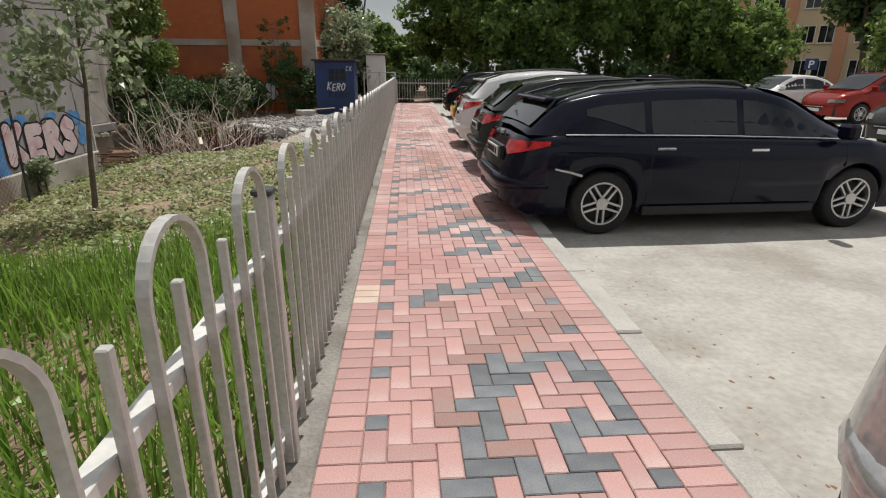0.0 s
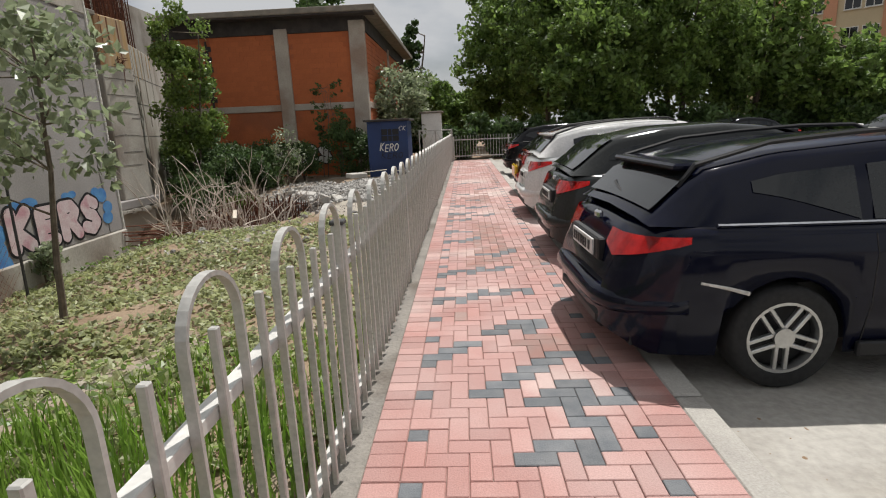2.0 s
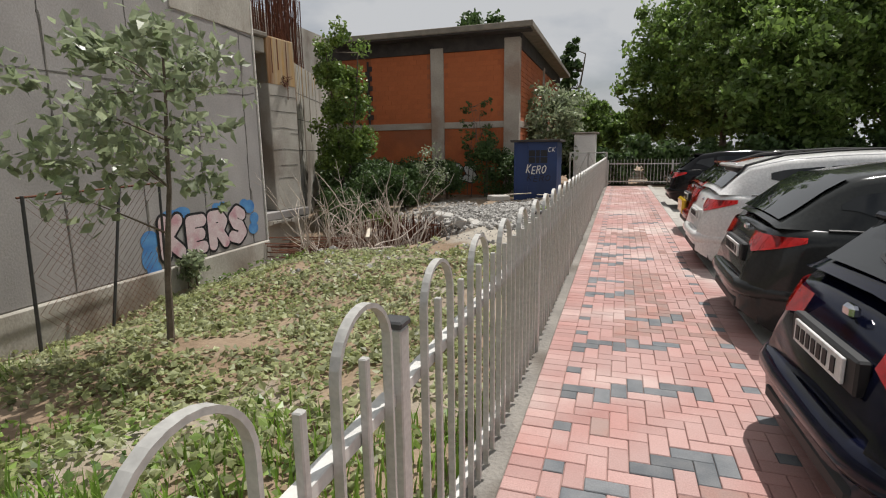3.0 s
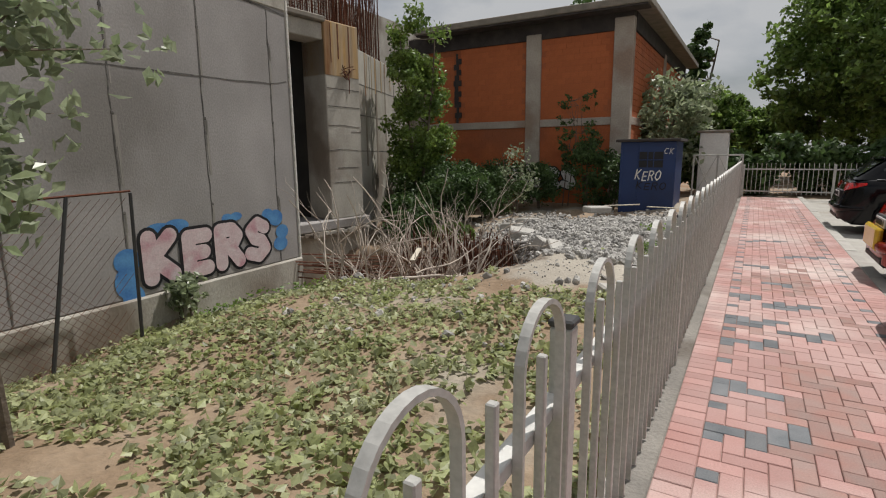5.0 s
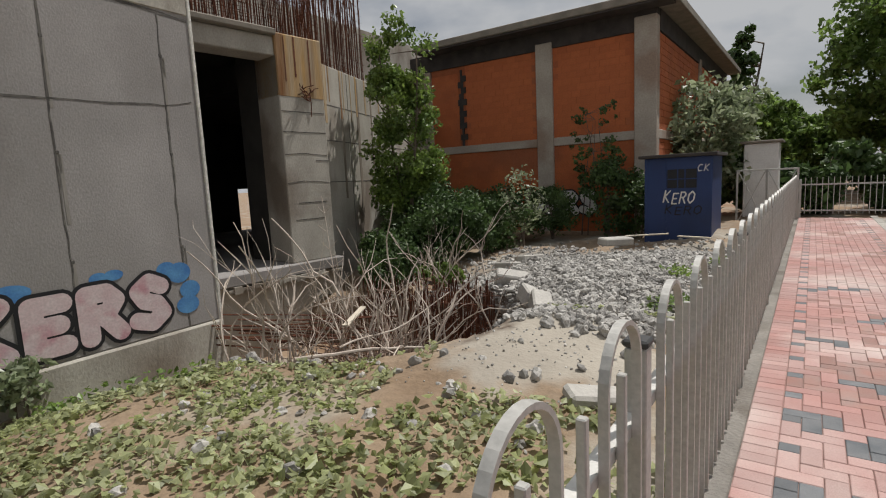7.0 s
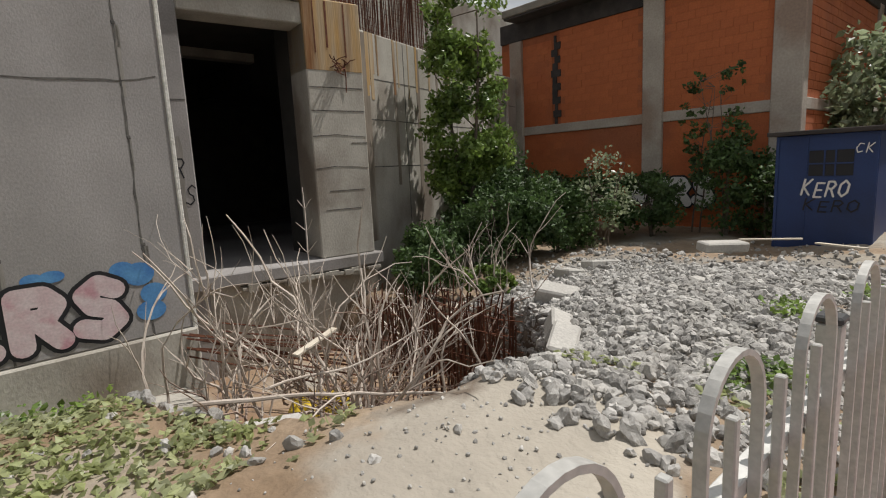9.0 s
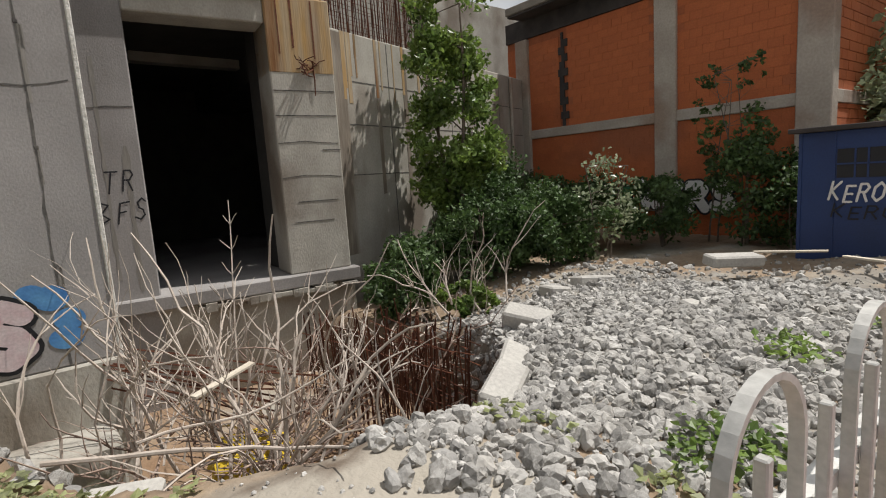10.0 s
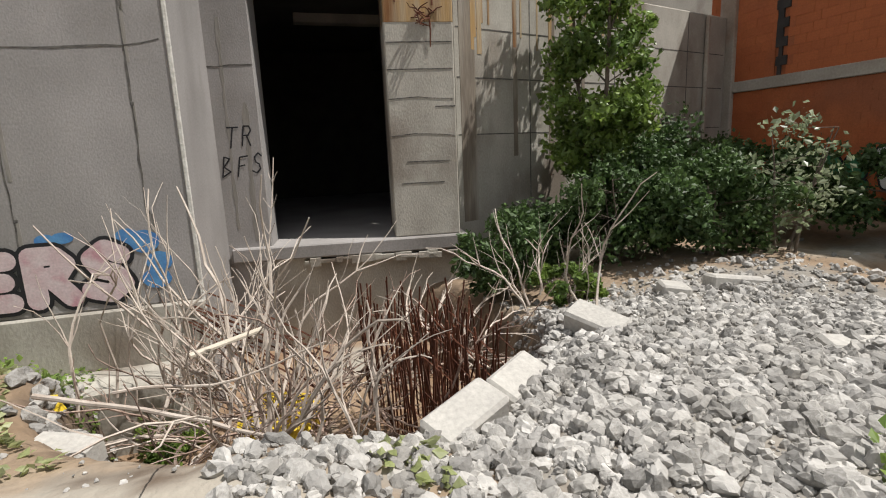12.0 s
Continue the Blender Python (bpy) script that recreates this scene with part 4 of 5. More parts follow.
    pf = part("number_plate", boxed((L + .008, -.26, .36), (L + .018, .26, .46), .003), PLATE, e, "white number plate")
    if shape != "sedan":
        bm = bmesh.new()
        tube(bm, [(roof[1][0] * L - .03, -.05, roof[1][1] * k + .01), (roof[1][0] * L, .2, roof[1][1] * k + .06), (roof[2][0] * L - .03, .42, roof[2][1] * k - .05)], .012, .008, 4)
        part("wiper", bm, TRIMB, e)
    if name == "station_wagon":
        # Reflection highlight on the bumper crease, modelled as a pale strip.
        bm = bmesh.new()
        tube(bm, [(.10 * L, -hw(.10) - .004, .665), (.13 * L, -hw(.13) - .006, .635), (.155 * L, -hw(.155) - .004, .60)], .008, .014, 6)
        part("scuffed_strip", bm, SPALL_HIGHLIGHT, e, "pale strip that stands for a reflection highlight on the rear wing")
    return tagged(e, label, "car", "parked cars")


NAVY = paint("navy_paint", (0.0035, 0.0045, 0.014), 0.0)
GREY = paint("dark_grey_paint", (0.036, 0.038, 0.037), 0.1)
WHITE = paint("white_car_paint", (0.72, 0.71, 0.69), 0.0)
REDP = paint("red_car_paint", (0.25, 0.02, 0.012))
SILVER = paint("silver_paint", (0.45, 0.45, 0.44), 0.6)
BLACKP = paint("black_paint", (0.005, 0.005, 0.006), 0.0)
YELP = paint("yellow_paint", (0.62, 0.40, 0.03), 0.0)
car("station_wagon", pose(0.79, 6.05, -0.10, 0, 0, 2.2), 4.76, 1.80, 1.44, NAVY, "wagon", "dark navy station wagon parked tail to the pavement", rails=True)
car("hatchback", pose(0.93, 8.72, -0.10), 4.2, 1.75, 1.50, GREY, "hatch", "dark grey hatchback with red tail lights, parked", spoiler=False)
car("white_wagon", pose(0.93, 11.35, -0.10), 4.5, 1.82, 1.56, WHITE, "wagon", "white estate car parked beside a grey hatchback", rails=True)
car("hatchback", pose(1.12, 14.1, -0.10), 4.1, 1.72, 1.45, REDP, "hatch", "small red car with a yellow rear panel, parked")
part("rear_panel", boxed((1.06, 13.75, .34), (1.14, 14.45, .62), .03), YELP, bpy.data.objects["hatchback.001"], "yellow rear panel").matrix_parent_inverse = bpy.data.objects["hatchback.001"].matrix_world.inverted()
car("hatchback", pose(1.25, 19.3, -0.10), 4.3, 1.78, 1.55, BLACKP, "hatch", "black car parked at the end of the row")
car("silver_hatchback", pose(1.11, 0.84, -0.10), 4.2, 1.76, 1.52, SILVER, "hatch", "silver car parked with its tail to the pavement")
car("hatchback", pose(14.0, 10.9, -0.10, 0, 0, 186), 4.3, 1.78, 1.55, GREY, "hatch", "dark hatchback facing the lot, parked opposite")
car("hatchback", pose(17.6, 17.6, -0.10, 0, 0, 184), 4.2, 1.76, 1.58, REDP, "hatch", "red car parked across the lot", rails=True)
car("hatchback", pose(21.8, 17.9, -0.10, 0, 0, 184), 4.2, 1.76, 1.5, BLACKP, "hatch", "dark car parked behind a red car across the lot")
car("sedan", pose(16.9, 20.6, -0.10, 0, 0, 184), 4.5, 1.78, 1.48, WHITE, "sedan", "white saloon parked across the lot")
car("sedan", pose(12.5, 23.2, -0.10, 0, 0, 184), 4.4, 1.78, 1.48, BLACKP, "sedan", "black saloon parked at the far end of the lot")
car("sedan", pose(7.5, 25.6, -0.10, 0, 0, 184), 4.5, 1.78, 1.50, GREY, "sedan", "dark saloon parked by the far trees")

# ---- shed, kiosk, rear fences ----
shed = empty("metal_shed", pose(-2.85, 22.75, -0.05))
tagged(shed, "dark blue steel shed with white sprayed tags", "shed")
part("body", boxed((-0.75, -0.75, -0.3), (0.75, 0.75, 1.84), 0.01), BLUE, shed)
part("roof", boxed((-0.86, -0.9, 1.842), (0.86, 0.85, 1.92), 0.01), SHADE_AND_DARK, shed, "dark overhanging flat roof")
for x0, x1 in ((-0.74, -0.69), (0.69, 0.74), (-0.27, -0.24)):
    part("corner_strip", boxed((x0, -0.766, -0.25), (x1, -0.752, 1.83)), BLUE, shed)
win = part("window", boxed((-0.22, -0.762, 1.12), (0.42, -0.748, 1.56)), INK, shed, "small dark barred window")
for x in (0.09, 0.25):
    part("bar", boxed((x - 0.012 - .08, -0.775, 1.12), (x + 0.012 - .08, -0.764, 1.56)), BLUE, win)
part("bar", boxed((-0.22, -0.775, 1.32), (0.42, -0.764, 1.345)), BLUE, win)
sprayed("sprayed_tag", "KERO", .17, .27, .017, WHITEP, pose(0.02, -0.77, 0.74, 90, 0, 0), shed, .006, "white sprayed tag", .05, .05, .2)
sprayed("sprayed_tag", "KERO", .2, .2, .012, INK, pose(0.12, -0.77, 0.48, 90, 0, 0), shed, .006, "black sprayed tag", .05, .04, .2)
sprayed("sprayed_tag", "CK", .12, .15, .009, WHITEP, pose(0.55, -0.77, 1.5, 90, 0, 0), shed, .006, "white sprayed tag", .2, .02, .2)
kiosk = empty("utility_kiosk", pose(-1.5, 27.4, -0.2))
tagged(kiosk, "white sheet-metal utility box with a sloped roof", "utility box")
part("body", boxed((-0.45, -0.5, 0), (0.45, 0.5, 2.35), 0.02), WHITEP, kiosk)
part("roof", boxed((-0.55, -0.6, 2.352), (0.55, 0.6, 2.43), 0.02), ROOFM, kiosk)
part("door", boxed((-0.35, -0.515, 0.1), (0.35, -0.502, 2.1), 0.004), WHITEP, kiosk)


def braced_panel(m, w, h):
    e = empty("braced_railing", m)
    for x in (0, w):
        part("post", boxed((x - .025, -.025, 0), (x + .025, .025, h), .004), FENCE, e)
    part("rail", boxed((0.026, -.02, h - .05), (w - .026, .02, h), .004), FENCE, e)
    for a, b in (((0.03, 0, .05), (w - .03, 0, h - .06)), ((w - .03, .03, .05), (.03, .03, h - .06))):
        bm = bmesh.new()
        tube(bm, [a, b], .014, .014, 5)
        part("brace", bm, FENCE, e)
    return tagged(e, "pale grey steel railing with crossed braces", "railing", "braced railings")


b0 = braced_panel(pose(-2.0, 25.9, -0.15), 0.72, 1.55)
copy_thing(b0, pose(-1.27, 25.9, -0.15))


def rear_fence(m):
    e = empty("rear_fence_panel", m)
    for z in (0.15, 0.88):
        part("rail", boxed((0.03, -.015, z), (2.47, .015, z + .04)), FENCE, e)
    part("post", boxed((-.03, -.03, -.2), (.03, .03, 1.05), .004), FENCE, e)
    pk = part("picket", boxed((-.008, -.008, .08), (.008, .008, 1.1)), FENCE, e)
    pk.location = (0.12, -.026, 0)
    for k in range(1, 19):
        o = new("picket", pk.data)
        o.parent, o.location = e, (0.12 + .13 * k, -.026, 0)
    return tagged(e, "grey steel picket fence across the end of the pavement", "fence", "rear fence panels")


r0 = rear_fence(pose(-0.5, 26.6, 0))
for k in range(1, 5):
    copy_thing(r0, pose(-0.5 + 2.5 * k, 26.6, 0))

# chain-link panel in front of the concrete wall
cl_ = empty("mesh_panel", pose(-6.4, 7.45, -0.75, 0, 0, 94))
tagged(cl_, "rusty wire mesh panel on dark posts", "wire fence")
for x in (0, 1.0, 2.0):
    bm = bmesh.new()
    tube(bm, [(x, 0, 0), (x + (0.35 if x == 1.0 else 0.05), -.02, 1.85)], .022, .02, 6)
    part("post", bm, CAPM, cl_)
bm = bmesh.new()
tube(bm, [(0, 0, 1.83), (2.05, -.02, 1.87)], .014, .014, 5)
part("top_wire", bm, RUST, cl_)
bm = bmesh.new()
for i in range(-18, 22):
    for s in (1, -1):
        a, b = (i * .1, 0.0), (i * .1 + s * 1.8, 1.8)
        pts = [(a[0] + (b[0] - a[0]) * t, t * 1.8) for t in (0, .25, .5, .75, 1)]
        pts = [p for p in pts if 0 <= p[0] <= 2]
        if len(pts) > 1:
            tube(bm, [(p[0], -.01, p[1]) for p in pts], .0025, .0025, 3)
part("wire_mesh", bm, RUST, cl_)["kind"] = "stuff"

# ---- pit, rebar, branches, rubble ----
rebar_cage("rebar_cage", pose(-6.15, 14.5, -1.45, 2, 0, 12.5), 36, 2, 0.063, 0.35, 1.35, 4, 5, "curtain of rusty bars standing in the pit", 0.03)
rebar_cage("rebar_cage", pose(-5.6, 15.0, -1.3, 0, 6, 8), 13, 3, 0.10, 0.2, 1.3, 6, 6, "rusty bars standing beside the rubble", 0.06)
bundle = empty("rebar_bundle", pose(0, 0, 0))
tagged(bundle, "bundle of rusty bars jutting from the wall", "rebar")
rr = random.Random(21)
for k in range(12):
    bm = bmesh.new()
    tube(bm, wander((-7.1 + rr.uniform(-.2, .3), 12.6 + rr.uniform(-.3, .3), -0.25 - k * .03), (0.75, 0.62, -.10 + rr.uniform(-.05, .05)), 2.3, 5, .05, rr), .013, .011, 4)
    part("bar", bm, RUST, bundle)


def brushwood(name, x, y, z, n, length, up, seed, label, r0=.016, fan=1.0, mt=None):
    r = random.Random(seed)
    single = name == "dead_shrub"
    o = empty(name, pose(x, y, z)) if single else None
    bm = bmesh.new()
    for k in range(n):
        a = r.uniform(0, 2 * math.pi)
        s = (r.gauss(0, .5), r.gauss(0, .45), r.uniform(-.1, .25))
        d = (math.cos(a) * fan, math.sin(a) * fan, up + r.uniform(-.25, .35))
        stem = wander(s, d, length * r.uniform(.5, 1.25), 9, .38, r)
        q = r0 * r.uniform(.5, 1.3)
        tube(bm, stem, q, q * .3, 5)
        for _ in range(4):
            i = r.randrange(2, 7)
            tube(bm, wander(stem[i], (stem[i] - stem[i - 1]) + Vector((r.uniform(-1, 1), r.uniform(-1, 1), r.uniform(-.2, 1))) * .12, length * r.uniform(.15, .4), 4, .25, r), q * .5, q * .15, 4)
        if single:
            part("stem", bm, mt or TWIG, o)
            bm = bmesh.new()
    if single:
        bm.free()
    else:
        o = mesh_ob(name, bm, mt or TWIG)
        o.location = (x, y, z)
        o["kind"] = "stuff"
    return tagged(o, label, "dry branches")


brushwood("brushwood_pile", -5.6, 14.2, -1.2, 38, 1.8, .28, 31, "heap of dry grey branches lying in the pit", mt=TWIG_BROWN)
brushwood("brushwood_pile", -5.9, 15.4, -1.1, 26, 1.6, .30, 37, "heap of pale dry branches beside the rubble")
brushwood("brushwood_pile", -4.9, 13.2, -1.05, 30, 1.4, .5, 32, "heap of dry brown stems at the edge of the pit", .013, mt=TWIG_BROWN)
brushwood("dead_shrub", -5.0, 13.5, -1.2, 16, 2.1, 1.3, 33, "bare dead shrub standing in the pit", .02, .5)
brushwood("dead_shrub", -4.6, 13.9, -1.0, 16, 1.9, 1.3, 34, "bare pale shrub beside the rusty bars", .022, .5)
brushwood("dead_shrub", -5.9, 12.75, -1.1, 20, 2.1, 2.2, 35, "bare shrub beside the concrete wall", .016, .45)
brushwood("dead_shrub", -6.4, 17.0, -0.6, 14, 1.5, 1.7, 36, "bare twigs below the leafy tree", .014, .5)
bm = bmesh.new()
tube(bm, wander((-4.6, 11.95, -0.25), (0.42, .9, -.03), 2.7, 12, .17, random.Random(4)), .022, .010, 7)
tube(bm, wander((-4.5, 12.5, -0.27), (0.2, .95, .06), 1.7, 9, .16, random.Random(14)), .013, .006, 6)
tagged(mesh_ob("fallen_branch", bm, TWIG), "long bare branch lying along the pit", "branch")

rr = random.Random(29)
stem = empty("bare_sapling", pose(-5.3, 13.4, -1.1))
tagged(stem, "thin bare sapling standing before the doorway", "dry branches")
line = wander((0, 0, 0), (-.25, .12, 1), 2.6, 10, .08, rr)
bm = bmesh.new()
tube(bm, line, .014, .005, 5)
part("stem", bm, TWIG, stem)
for i in range(4, 10):
    for sgn in (1, -1):
        bm = bmesh.new()
        tube(bm, wander(line[i], (sgn * .6, sgn * .5, .75), .32 - .02 * i, 4, .18, rr), .006, .003, 4)
        part("twig", bm, TWIG, stem)

stone_meshes = []
for k in range(8):
    bm = bmesh.new()
    bmesh.ops.create_icosphere(bm, subdivisions=2, radius=1)
    r = random.Random(100 + k)
    for v in bm.verts:
        v.co = v.co * (r.uniform(.93, 1.05) + .55 * noise.noise(v.co * 1.3 + Vector((k * 9, 0, 0))))
        v.co.z *= .7
    me = bpy.data.meshes.new("stone")
    bm.to_mesh(me)
    bm.free()
    me.materials.append(STONE)
    stone_meshes.append(me)
chip_meshes = []
for k in range(6):
    bm = bmesh.new()
    bmesh.ops.create_icosphere(bm, subdivisions=1, radius=1)
    r = random.Random(200 + k)
    for v in bm.verts:
        v.co = v.co * r.uniform(.72, 1.18)
        v.co.z *= .75
    me = bpy.data.meshes.new("chip")
    bm.to_mesh(me)
    bm.free()
    chip_meshes.append(me)
heap = new("rubble_heap")
tagged(heap, "heap of pale grey broken concrete rubble", "rubble")
rr = random.Random(77)
spots = []
while len(spots) < 23000:
    x, y = rr.gauss(-3.0, 1.5), rr.gauss(16.6, 2.0)
    d = math.hypot((x + 6.45) / 3.4, (y - 14.0) / 2.45)
    if -7.6 < x < -0.75 and 13.6 < y < 22.5 and (y < 19.6 or rr.random() < .35) and (d > .80 or rr.random() < .12):
        spots.append((x, y, rr.choice((.009, .011, .013, .016, .019, .023, .028, .034, .052)) * rr.uniform(.7, 1.25)))
for _ in range(330):
    a, b = rr.uniform(-3.6, -1.0), rr.uniform(13.4, 15.6)
    spots.append((a, b, rr.uniform(.02, .075)))
for _ in range(90):
    x, y = rr.uniform(-4.9, -1.0), rr.uniform(9.5, 14)
    spots.append((x, y, rr.uniform(.02, .06)))
for _ in range(350):
    spots.append((rr.gauss(-2.1, .7), min(14.6, rr.gauss(12.9, .8)), rr.uniform(.005, .018)))
for _ in range(170):
    a = rr.uniform(-2.6, .3)
    spots.append((-6.1 + 2.75 * math.cos(a) * rr.uniform(.9, 1.05), 14.0 + 2.4 * math.sin(a) * rr.uniform(.92, 1.06), rr.uniform(.04, .10)))
spots.sort(key=lambda s: -s[2])
V, Fc = [], []
for i, (x, y, s) in enumerate(spots):
    me = stone_meshes[i % 8] if s > .024 else chip_meshes[i % 6]
    m = pose(x, y, height(x, y) + s * .28, rr.uniform(0, 360), rr.uniform(0, 40), rr.uniform(0, 360)) @ Matrix.Diagonal((s * rr.uniform(.8, 1.4), s, s, 1))
    if i < 300:
        o = new("stone", me)
        o.parent, o.matrix_local = heap, m
    else:
        b = len(V)
        V += [m @ v.co for v in me.vertices]
        Fc += [[b + q for q in p.vertices] for p in me.polygons]
me = bpy.data.meshes.new("small_stones")
me.from_pydata(V, [], Fc)
me.materials.append(STONE_J)
o = new("small_stones", me)
o.parent = heap
o["kind"] = "stuff"


def concrete_block(x, y, z, l, w, h, rx, ry, rz, label):
    bm = boxed((-l / 2, -w / 2, -h / 2), (l / 2, w / 2, h / 2), .025)
    o = mesh_ob("concrete_block", bm, BLOCK)
    o.matrix_world = pose(x, y, z, rx, ry, rz)
    return tagged(o, label, "concrete block", "concrete blocks on the rubble")


concrete_block(-3.12, 14.83, -0.19, .52, .27, .26, 14, -12, 118, "large pale cast concrete block lying on rubble")
concrete_block(-3.5, 15.3, -0.2, .5, .26, .24, 24, -5, 128, "tilted concrete block on the heap")
concrete_block(-4.4, 16.45, -.22, .55, .28, .26, 18, 10, 30, "broken concrete block on the heap")
concrete_block(-5.25, 17.9, -.30, .6, .3, .22, 5, 8, 150, "grey concrete block half buried in rubble")
concrete_block(-5.1, 18.6, -.26, .62, .32, .24, -8, 5, 70, "pale concrete block on the heap")
concrete_block(-3.7, 20.0, .02, .8, .3, .16, 4, 3, 60, "long concrete block far back on the rubble")
concrete_block(-2.9, 17.7, -.06, .8, .2, .16, 10, 4, 75, "long dark concrete beam on the rubble")
concrete_block(-1.45, 12.1, -.06, .42, .24, .10, 4, 8, 40, "flat concrete slab beside the fence")
concrete_block(-4.0, 12.35, -.44, .45, .24, .2, 6, 2, 70, "pale concrete slab at the pit's edge")
for x, y, z, l, rx, rz, lab in ((-5.0, 13.25, -.15, .62, 8, 112, "short white plank leaning in the branches"), (-2.85, 15.9, -.2, .75, 3, 120, "pale wooden stick on the rubble"), (-2.2, 20.4, .1, .8, 2, -30, "pale stick on brown soil"), (-3.2, 20.6, .1, .9, 3, 15, "thin plank on the rubble")):
    o = mesh_ob("plank", boxed((-l / 2, -.04, -.012), (l / 2, .04, .012), .003), WOODM)
    o.matrix_world = pose(x, y, z, 0, -rx, rz)
    tagged(o, lab, "plank")
for x, y, z, s in ((-5.6, 13.55, -1.25, .42), (-5.2, 11.6, -.62, .22)):
    bm = bmesh.new()
    bmesh.ops.create_icosphere(bm, subdivisions=3, radius=s)
    for v in bm.verts:
        v.co += v.co.normalized() * .3 * s * noise.noise(v.co * 9)
        v.co.z *= .55
    o = mesh_ob("plastic_bag", bm, YELLOW)
    o.location = (x, y, z)
    tagged(o, "crumpled yellow plastic sheet among the branches", "plastic bag")

# ---- plants ----
tree("leafy_tree", -8.6, 18.9, -.5, 6.2, 0.95, 5.6, 12500, .075, LEAF_FRESH, 41, .06, "tall fresh green young tree against the concrete wall", 85, 2, spread=.34)
tree("young_tree", -4.26, 7.3, -.35, 3.6, 1.0, 2.6, 1500, .075, LEAF_PALE, 42, .04, "slender young tree with silvery leaves", 36, spread=.30)
for k, (x, y, h, r, n, mt) in enumerate(((-9.6, 20.6, 2.2, 1.4, 5000, LEAF_DARK), (-8.2, 21.9, 1.8, 1.3, 4500, LEAF_DARK), (-6.4, 22.6, 1.5, 1.1, 3500, LEAF_DARK), (-5.0, 23.4, 2.5, .8, 2600, LEAF_DARK), (-4.2, 23.6, 1.9, .7, 2000, LEAF_DARK), (-7.6, 19.3, 1.1, .9, 2600, LEAF_DARK), (-6.35, 20.6, 2.3, .75, 420, LEAF_PALE), (-10.6, 22.7, 2.2, 1.2, 3600, LEAF_DARK), (-6.3, 12.25, 1.05, .36, 1100, LEAF_FRESH), (-6.75, 10.2, .7, .28, 330, LEAF_PALE), (-6.5, 17.3, .45, .75, 2200, LEAF_FRESH), (-8.2, 17.5, 1.5, .7, 2500, LEAF_DARK), (-7.6, 18.6, 1.7, .9, 3500, LEAF_DARK), (-6.9, 19.9, 1.5, .95, 3500, LEAF_DARK), (-8.9, 19.6, 1.9, 1.0, 3500, LEAF_DARK), (-7.3, 16.6, 1.2, .7, 1800, LEAF_DARK))):
    z = height(x, y)
    tree("shrub", x, y, z, h, r, h * .95, int(n * 1.5), .06, mt, 60 + k, .025, "leafy green shrub growing on the waste ground", 26, 3, low=.05, category="shrub")
for x, y, h in ((-5.75, 23.5, 4.1), (-5.0, 23.7, 4.3)):
    tree("sapling", x, y, -.3, h, .28, h * .8, 420, .07, LEAF_DARK, int(-x * 100), .022, "slender sapling growing against the block wall", 34, 2, spread=.4)
tree("leafy_tree", -3.0, 27.2, -.2, 4.6, 1.35, 3.6, 3800, .13, LEAF_PALE, 81, .09, "pale leafy tree behind the shed", 44)
tree("poplar", -3.9, 46, -.2, 10.5, 0.8, 8.5, 3000, .22, LEAF_DARK, 82, .16, "slim dark poplar behind the brick building", 50)
far = [(2.5, 40, 11.5), (-3.0, 43, 5.5), (4.4, 44, 12), (5.0, 34.5, 11.5), (7.8, 32.5, 11), (11.5, 31.5, 10.5), (15, 31, 8.5), (5.5, 46, 13), (9, 40, 12.5), (18.5, 30.2, 5.5), (13, 37, 12), (-0.4, 46, 5.0), (6.6, 30.8, 8)]
for k, (x, y, h) in enumerate(far):
    tree("broadleaf_tree", x, y, -.2, h, 2.9, h * .88, 11000, .18, LEAF, 120 + k, .2, "large dense green tree beyond the parking lot", 150, spread=.23)
for k, (x, y) in enumerate([(i * 2.3 - 2, 28.9 + (i % 3) * .7) for i in range(10)]):
    tree("shrub", x, y, -.2, 2.2, 1.6, 2.2, 3200, .16, LEAF_DARK, 160 + k, .04, "dark shrub under the far trees", 26, 3, low=.0, category="shrub")
for k, (x, y, h, mt) in enumerate(((25.8, 29.5, 10.5, LEAF_DARK), (29.0, 27.5, 11, LEAF_DARK), (31.5, 24.5, 10.5, LEAF_DARK), (22.5, 24.2, 5.2, LEAF_FRESH), (37, 19, 10, LEAF))):
    tree("broadleaf_tree", x, y, -.2, h, 2.9 if h > 6 else 1.3, h * .75, 8500 if h > 6 else 1800, .25 if h > 6 else .16, mt, 180 + k, .2 if h > 6 else .08, "large tree in front of the apartment block", 110, spread=.27)
tree("broadleaf_tree", -9.5, 41, 0, 11, 2.4, 6, 4500, .25, LEAF_DARK, 190, .2, "tree rising behind the brick building", 50)


def cover(name, n, size, mt, inside, seed, label, tall=0.0):
    r = random.Random(seed)
    pts = []
    while len(pts) < n:
        x, y = r.uniform(-7, -.68), r.uniform(-4, 19)
        if inside(x, y, r):
            pts.append((x, y, height(x, y) + r.uniform(.01, .07 + tall)))
    o = new(name, leaf_mesh(name, pts, size, mt, seed, .6, 1.25))
    return tagged(o, label, "ground cover", kind="stuff")


def patchy(x, y, r):
    pit = math.hypot((x + 6.45) / 3.4, (y - 14.0) / 2.45) > 1.06
    sand = math.hypot((x + 2.1) / 1.2, (y - 13.1) / 1.3) > 1
    return pit and sand and 4.5 < y < 14.6 and noise.noise((x * 1.3, y * 1.3, 7)) + .55 * noise.noise((x * 4, y * 4, 2)) + r.uniform(-.35, .35) > .02 - (.16 if y < 10 else 0)


cover("ivy_ground_cover", 20000, .056, IVY, patchy, 301, "low creeping weeds covering the soil")
